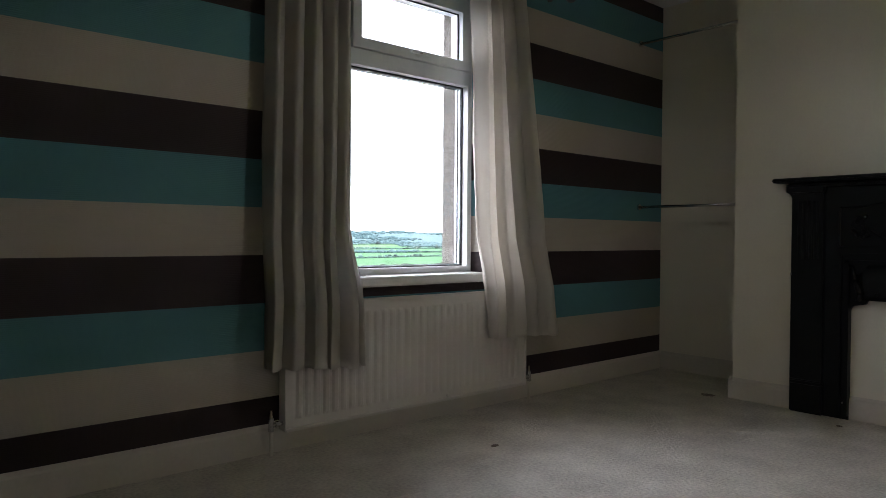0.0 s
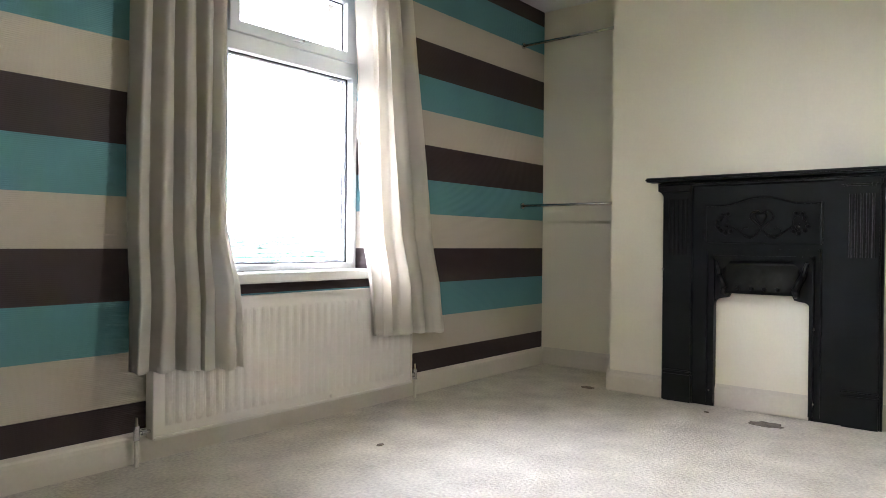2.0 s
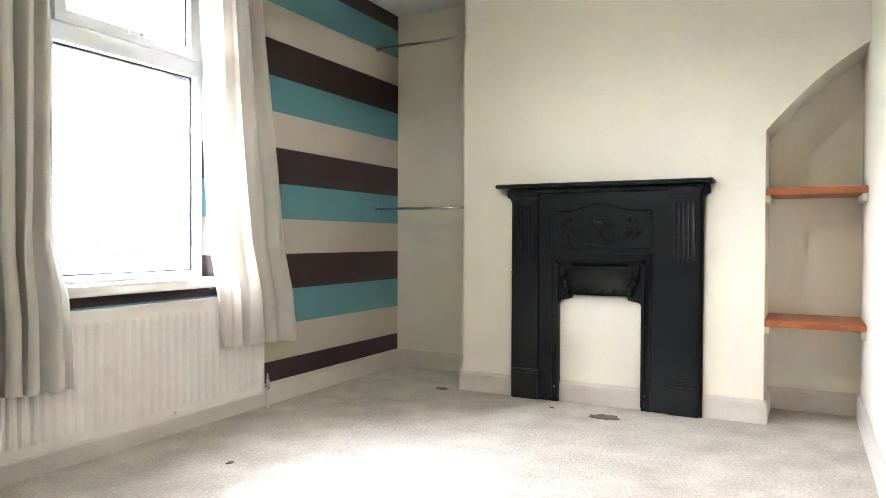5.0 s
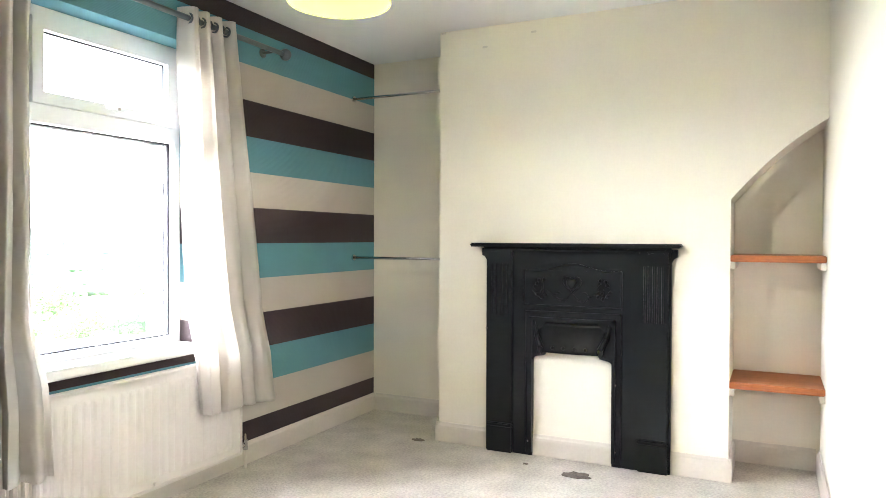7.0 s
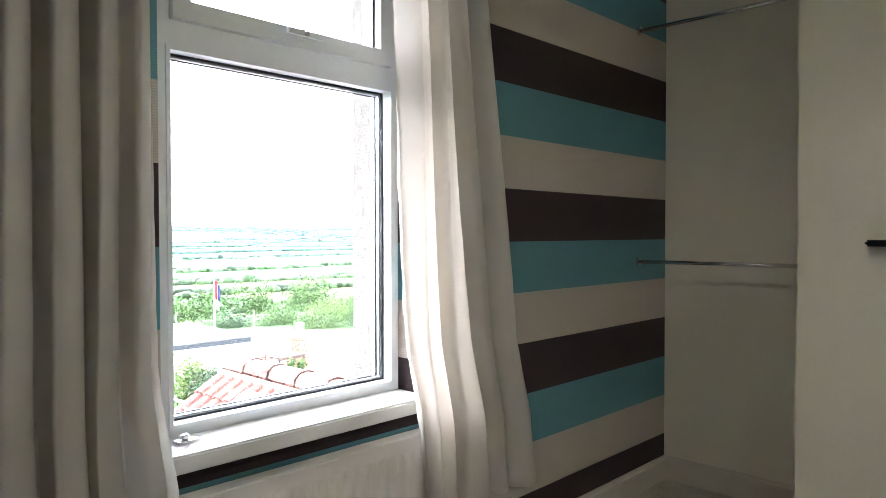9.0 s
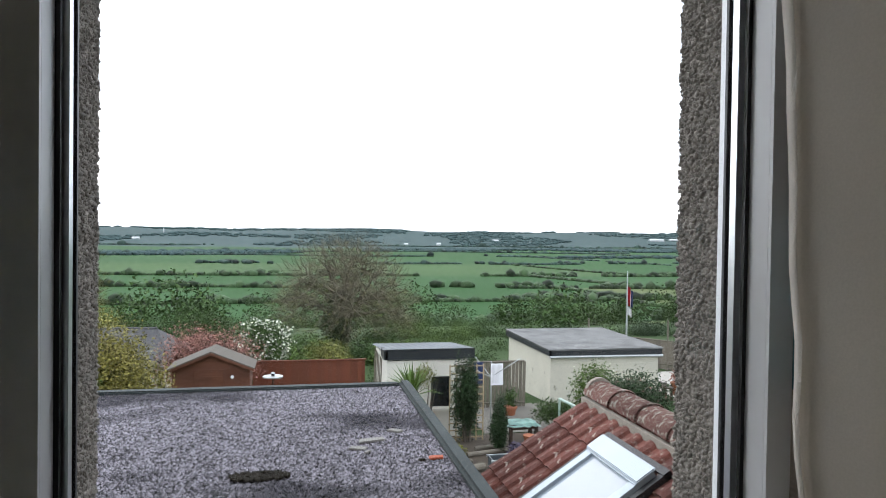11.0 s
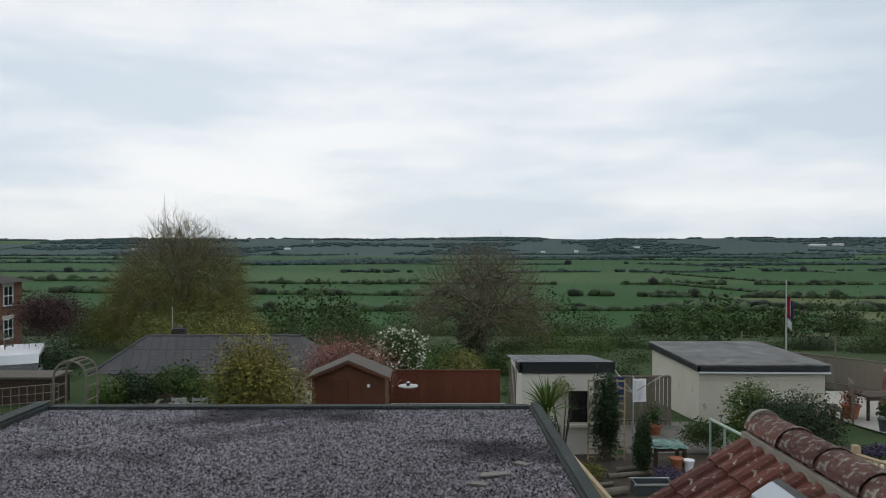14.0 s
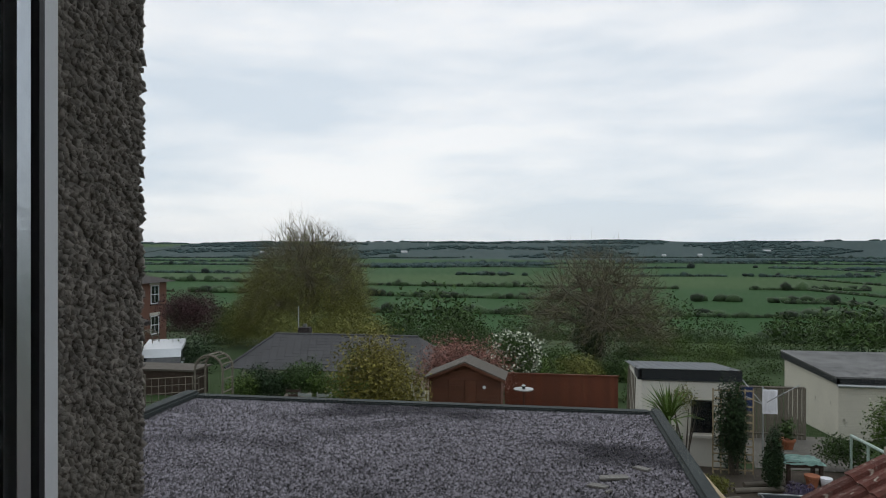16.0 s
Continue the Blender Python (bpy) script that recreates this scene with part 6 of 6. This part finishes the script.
board_fence("fence", seen_x(1055, 20.5), 20.5, seen_x(1155, 20.5), 20.5, 1.5, GREYW, "grey weathered slatted garden fence", 0.12, 0.02)
board_fence("picket_fence", seen_x(978, 13.2), 13.2, seen_x(1095, 9.0), 9.0, 0.95, PALEW, "pale slatted fence beside the extension", 0.11, 0.05)
board_fence("picket_fence", seen_x(1492, 13.4), 13.4, seen_x(1680, 11.2), 11.2, 0.85, PALEW, "pale baluster rail edging the shingle yard", 0.16, 0.10)
pp = thing("fence_post", (seen_x(1490, 13.45), 13.45, gz(5, 13.45)), "square pale timber corner post", "post")
part("post", soft_box(seen_x(1490, 13.45) - 0.07, seen_x(1490, 13.45) + 0.07, 13.4, 13.54, gz(5, 13.45) - 0.05, gz(5, 13.45) + 1.02, 0.015), PALEW, pp)
board_fence("fence", 11.2, 22.0, 10.5, 20.6, 1.25, GREYW, "grey slatted fence at the garage corner", 0.13, 0.03)
board_fence("fence", 12.9, 30.0, 16.8, 22.0, 1.25, GREYW, "long grey panel fence along the terrace", 0.3, 0.0)

# paved terrace, shingle, beds on the falling ground


def apron(name, x0, x1, y0, y1, lift, mat, label, wob=0.0):
    n, m = 10, 14
    vs, fs = [], []
    for j in range(m + 1):
        for i in range(n + 1):
            y = y0 + (y1 - y0) * j / m
            w = wob * math.sin(j * 0.9)
            x = x0 + (x1 - x0) * i / n + w
            vs.append((x, y, gz(x, y) + lift))
    for j in range(m):
        for i in range(n):
            a = j * (n + 1) + i
            fs.append((a, a + 1, a + n + 2, a + n + 1))
    return tagged(mesh_thing(name, vs, fs, mat), label, name.split("_")[0], "", "structure")


apron("pavement_terrace", 10.6, 17.5, 16.4, 27.0, 0.05, PAVING, "pale concrete paved terrace", 0.12)
apron("ground_shingle", 5.2, 13.0, 11.5, 16.2, 0.04, SHINGLE, "cream shingle yard", 0.1)
apron("ground_soil", -0.3, 4.8, 12.2, 16.9, 0.03, SOIL, "dark dug garden beds", 0.15)
apron("pavement_path", 2.6, 5.9, 16.9, 21.0, 0.05, SHADEPAVE, "pale concrete path to the washing line, shade put into its colour", 0.1)
vs, fs = [], []
for i in range(60):
    u = rng.random()
    x, y = 8.2 + 4.2 * u + rng.uniform(-0.3, 0.3), 16.9 - 0.8 * u + rng.uniform(-0.3, 0.3)
    leaves(rng, (x, y, gz(x, y) + 0.14), (0.25, 0.22, 0.16), 60, 0.035, 0.2, verts=vs, faces=fs)
tagged(mesh_thing("lavender_border", vs, fs, L_LAV), "purple-grey lavender edging the terrace", "lavender", "", "stuff")
vs, fs = [], []
for i in range(26000):
    x, y = rng.uniform(5.2, 12.6), rng.uniform(11.6, 16.1)
    k, s, z = len(vs), rng.uniform(0.015, 0.035), gz(x, y) + 0.04
    vs += [(x + s, y, z), (x, y + s, z), (x - s, y, z), (x, y - s, z), (x, y, z + s)]
    fs += [(k, k + 1, k + 4), (k + 1, k + 2, k + 4), (k + 2, k + 3, k + 4), (k + 3, k, k + 4)]
tagged(mesh_thing("shingle", vs, fs, leaf_material("shingle_stone", (0.46, 0.41, 0.32), 0.2)), "loose cream shingle stones", "shingle", "", "stuff")


def pot(x, y, r, h, mat, lab, plant=None, seed=0):
    g = gz(x, y) + 0.05
    t = thing("plant_pot", (x, y, g), lab, "pot", "garden pots")
    bm = bar((x, y, g), (x, y, g + h), r * 0.7, r, n=16)
    tube(bm, (x, y, g + h - 0.03), (x, y, g + h + 0.02), r * 1.1, r * 1.1, n=16)
    part("pot", bm, mat, t)
    if plant:
        vs, fs = leaves(random.Random(seed), (x, y, g + h + 0.25), (r * 1.3, r * 1.3, 0.32), 260, 0.05, 0.2)
        o = origin_of(t)
        mesh_thing("plant", [v - o for v in vs], fs, plant, t)


pot(seen_x(1480, 21.5), 21.5, 0.27, 0.42, TERRA, "terracotta pot with a bronze plant", L_RED, 1)
pot(seen_x(1168, 15.3), 15.3, 0.14, 0.26, TERRA, "small empty weathered terracotta pot", None)
pot(seen_x(1190, 15.2), 15.2, 0.11, 0.24, CLOTHW, "small white plastic pot", None)
pot(seen_x(1128, 19.2), 19.2, 0.2, 0.24, TERRA, "terracotta pot with low plant", L_MID, 2)
pot(seen_x(1540, 19.5), 19.5, 0.16, 0.35, PLASTG, "dark pot with trailing plant", L_MID, 3)
pot(seen_x(1565, 19), 19, 0.2, 0.4, BLUEC, "blue patterned pot with plant", L_MID, 4)


def trestle(name, x, y, w, d, h, mat, lab, cat, turn=0):
    t = thing(name, (0, 0, 0), lab, cat)
    for lx in (-w / 2 + 0.06, w / 2 - 0.06):
        for ly in (-d / 2 + 0.06, d / 2 - 0.06):
            sub("leg", boxes((lx - 0.035, lx + 0.035, ly - 0.035, ly + 0.035, 0, h - 0.04)), mat, t)
    n = max(3, int(d / 0.12))
    for i in range(n):
        y0 = -d / 2 + d * i / n
        sub("board", boxes((-w / 2, w / 2, y0 + 0.004, y0 + d / n - 0.004, h - 0.04, h)), mat, t)
    sub("rail", boxes((-w / 2 + 0.04, w / 2 - 0.04, -d / 2 + 0.03, -d / 2 + 0.055, h - 0.13, h - 0.04)), mat, t)
    t.matrix_world = pose(x, y, gz(x, y) + 0.05, 0, 0, turn)
    return t


trestle("garden_table", seen_x(1528, 21.5), 21.5, 1.35, 0.8, 0.78, DARKW, "dark wooden garden table with slatted top", "table", 8)
trestle("bench", seen_x(1448, 21.0), 21.0, 0.9, 0.4, 0.45, DARKW, "low dark wooden garden bench", "bench", 75)
trestle("potting_table", seen_x(1150, 15.8), 15.8, 0.8, 0.5, 0.5, DARKW, "low dark potting table under a cover", "table", 5)
cv = thing("plastic_cover", (seen_x(1150, 15.8), 15.8, gz(0, 15.8) + 0.55), "crumpled green and white plastic cover on the table", "cover")
bm = bmesh.new()
cxx = seen_x(1150, 15.8)
gr = [[bm.verts.new((cxx - 0.42 + 0.84 * i / 12, 15.5 + 0.6 * j / 8, gz(0, 15.8) + 0.575 + 0.05 * noise.noise((i * 0.6, j * 0.6, 3)) - (0.07 if i in (0, 12) or j in (0, 8) else 0))) for i in range(13)] for j in range(9)]
for j in range(8):
    for i in range(12):
        bm.faces.new((gr[j][i], gr[j][i + 1], gr[j + 1][i + 1], gr[j + 1][i]))
bmesh.ops.solidify(bm, geom=bm.faces[:], thickness=0.01)
part("sheet", bm, TARP, cv)
wtr = thing("water_trough", (seen_x(1120, 13.6), 13.6, gz(0, 13.6)), "dark grey plastic trough in the bed", "trough")
tx, tg = seen_x(1125, 13.6), gz(0, 13.6) + 0.03
part("tub", boxes((tx - 0.38, tx + 0.38, 13.45, 13.48, tg, tg + 0.24), (tx - 0.38, tx + 0.38, 13.78, 13.81, tg, tg + 0.24), (tx - 0.38, tx - 0.35, 13.48, 13.78, tg, tg + 0.24), (tx + 0.35, tx + 0.38, 13.48, 13.78, tg, tg + 0.24), (tx - 0.35, tx + 0.35, 13.48, 13.78, tg, tg + 0.12)), PLASTG, wtr)
part("rim", boxes((tx - 0.41, tx + 0.41, 13.42, 13.45, tg + 0.21, tg + 0.25), (tx - 0.41, tx + 0.41, 13.81, 13.84, tg + 0.21, tg + 0.25)), METALG, wtr)
for px0, px1, yy, r_ in ((1025, 1085, 13.3, 0.09), (1060, 1130, 15.2, 0.06), (1045, 1130, 14.7, 0.06), (1000, 1060, 13.9, 0.05)):
    lg = thing("log", (seen_x(px0, yy), yy, gz(0, yy)), "rough sawn timber log edging the bed", "log", "bed edging logs")
    z = gz(0, yy) + r_ + 0.02
    part("wood", bar((seen_x(px0, yy), yy, z), (seen_x(px1, yy), yy + 0.25, z), r_, r_ * 0.85, n=9), GREYW, lg)
rl = thing("green_rail", (seen_x(1200, 17), 17, gz(4, 17)), "pale green metal handrail by the path", "handrail")
a_, b_ = Vector((seen_x(1228, 16.6), 16.6, gz(0, 16.6) + 0.95)), Vector((seen_x(1290, 14.6), 14.6, gz(0, 14.6) + 0.95))
PGREEN = material("pale_green_paint", (0.36, 0.46, 0.40), 0.5, vary=0.1)
part("rail", bar(a_, b_, 0.035, n=6), PGREEN, rl)
for u in (0, 0.45, 0.95):
    p = a_ + (b_ - a_) * u
    part("post", bar((p.x, p.y, gz(p.x, p.y)), p, 0.03, n=6), PGREEN, rl)

# brick stove with chimney pot
bx, by = seen_x(1565, 23), 23.0
bgz = gz(bx, by) + 0.05
bq = thing("brick_oven", (bx, by, bgz), "round tapering brick garden stove with a buff chimney pot", "oven")
bkm = data_box("brick", (-0.10, 0.10, -0.045, 0.045, 0, 0.06), BRICKM)
core = part("core", bar((bx, by, bgz), (bx, by, bgz + 1.25), 0.52, 0.33, n=16), MORTAR, bq)
for j in range(17):
    rr = 0.53 - 0.19 * j / 17
    n = max(8, int(6.28 * rr / 0.215))
    for i in range(n):
        a = 6.28318 * (i + 0.5 * (j % 2)) / n
        o = new("brick", bkm)
        o.parent = bq
        o.matrix_basis = Matrix.Translation(Vector((bx + rr * math.cos(a), by + rr * math.sin(a), bgz + 0.073 * j)) - bq.location) @ pose(0, 0, 0, 0, 0, math.degrees(a) + 90)
part("slab", bar((bx, by, bgz + 1.25), (bx, by, bgz + 1.31), 0.42, n=16), MORTAR, bq)
part("chimney_pot", bar((bx, by, bgz + 1.31), (bx, by, bgz + 1.78), 0.19, 0.15, n=14), PALEW, bq, "buff clay chimney pot")
part("pot_rim", bar((bx, by, bgz + 1.76), (bx, by, bgz + 1.83), 0.19, 0.19, n=14), PALEW, bq)

# flagpole
fx, fy = 11.46, 26.5
fgz = gz(fx, fy)
fp = thing("flagpole", (fx, fy, fgz), "tall pole with a limp red white and blue flag", "flagpole")
part("pole", bar((fx, fy, fgz), (fx, fy, -0.15), 0.045, 0.025, n=8), METALG, fp)
FRED = material("flag_red", (0.40, 0.03, 0.04), 0.85, vary=0.15)
FBLUE = material("flag_blue", (0.04, 0.055, 0.16), 0.85, vary=0.15)


def flag_strip(u0, u1, z0, z1, mat, name):
    bm = bmesh.new()
    gr = [[bm.verts.new((fx + 0.03 + 0.26 * (u0 + (u1 - u0) * i / 5), fy + 0.06 * math.sin((u0 + (u1 - u0) * i / 5) * 14), z0 + (z1 - z0) * j / 5 - 0.25 * (u0 + (u1 - u0) * i / 5))) for i in range(6)] for j in range(6)]
    for j in range(5):
        for i in range(5):
            bm.faces.new((gr[j][i], gr[j][i + 1], gr[j + 1][i + 1], gr[j + 1][i]))
    bmesh.ops.solidify(bm, geom=bm.faces[:], thickness=0.006)
    part(name, bm, mat, fp, smooth=True)


flag_strip(0, 0.4, -1.55, -0.75, FRED, "flag_cloth")
flag_strip(0.4, 0.62, -1.55, -0.8, CLOTHW, "flag_cloth")
flag_strip(0.62, 1.0, -1.5, -0.8, FBLUE, "flag_cloth")
flag_strip(0.1, 0.7, -1.95, -1.6, CLOTHW, "flag_cloth")
for px, yy, top in ((1452, 27, -2.3), (1284, 27.5, -2.25)):
    x = seen_x(px, yy)
    po = thing("post", (x, yy, gz(x, yy)), "thin weathered upright garden post", "post", "garden posts")
    part("pole", bar((x, yy, gz(x, yy)), (x, yy, top), 0.04, n=6), GREYW, po)
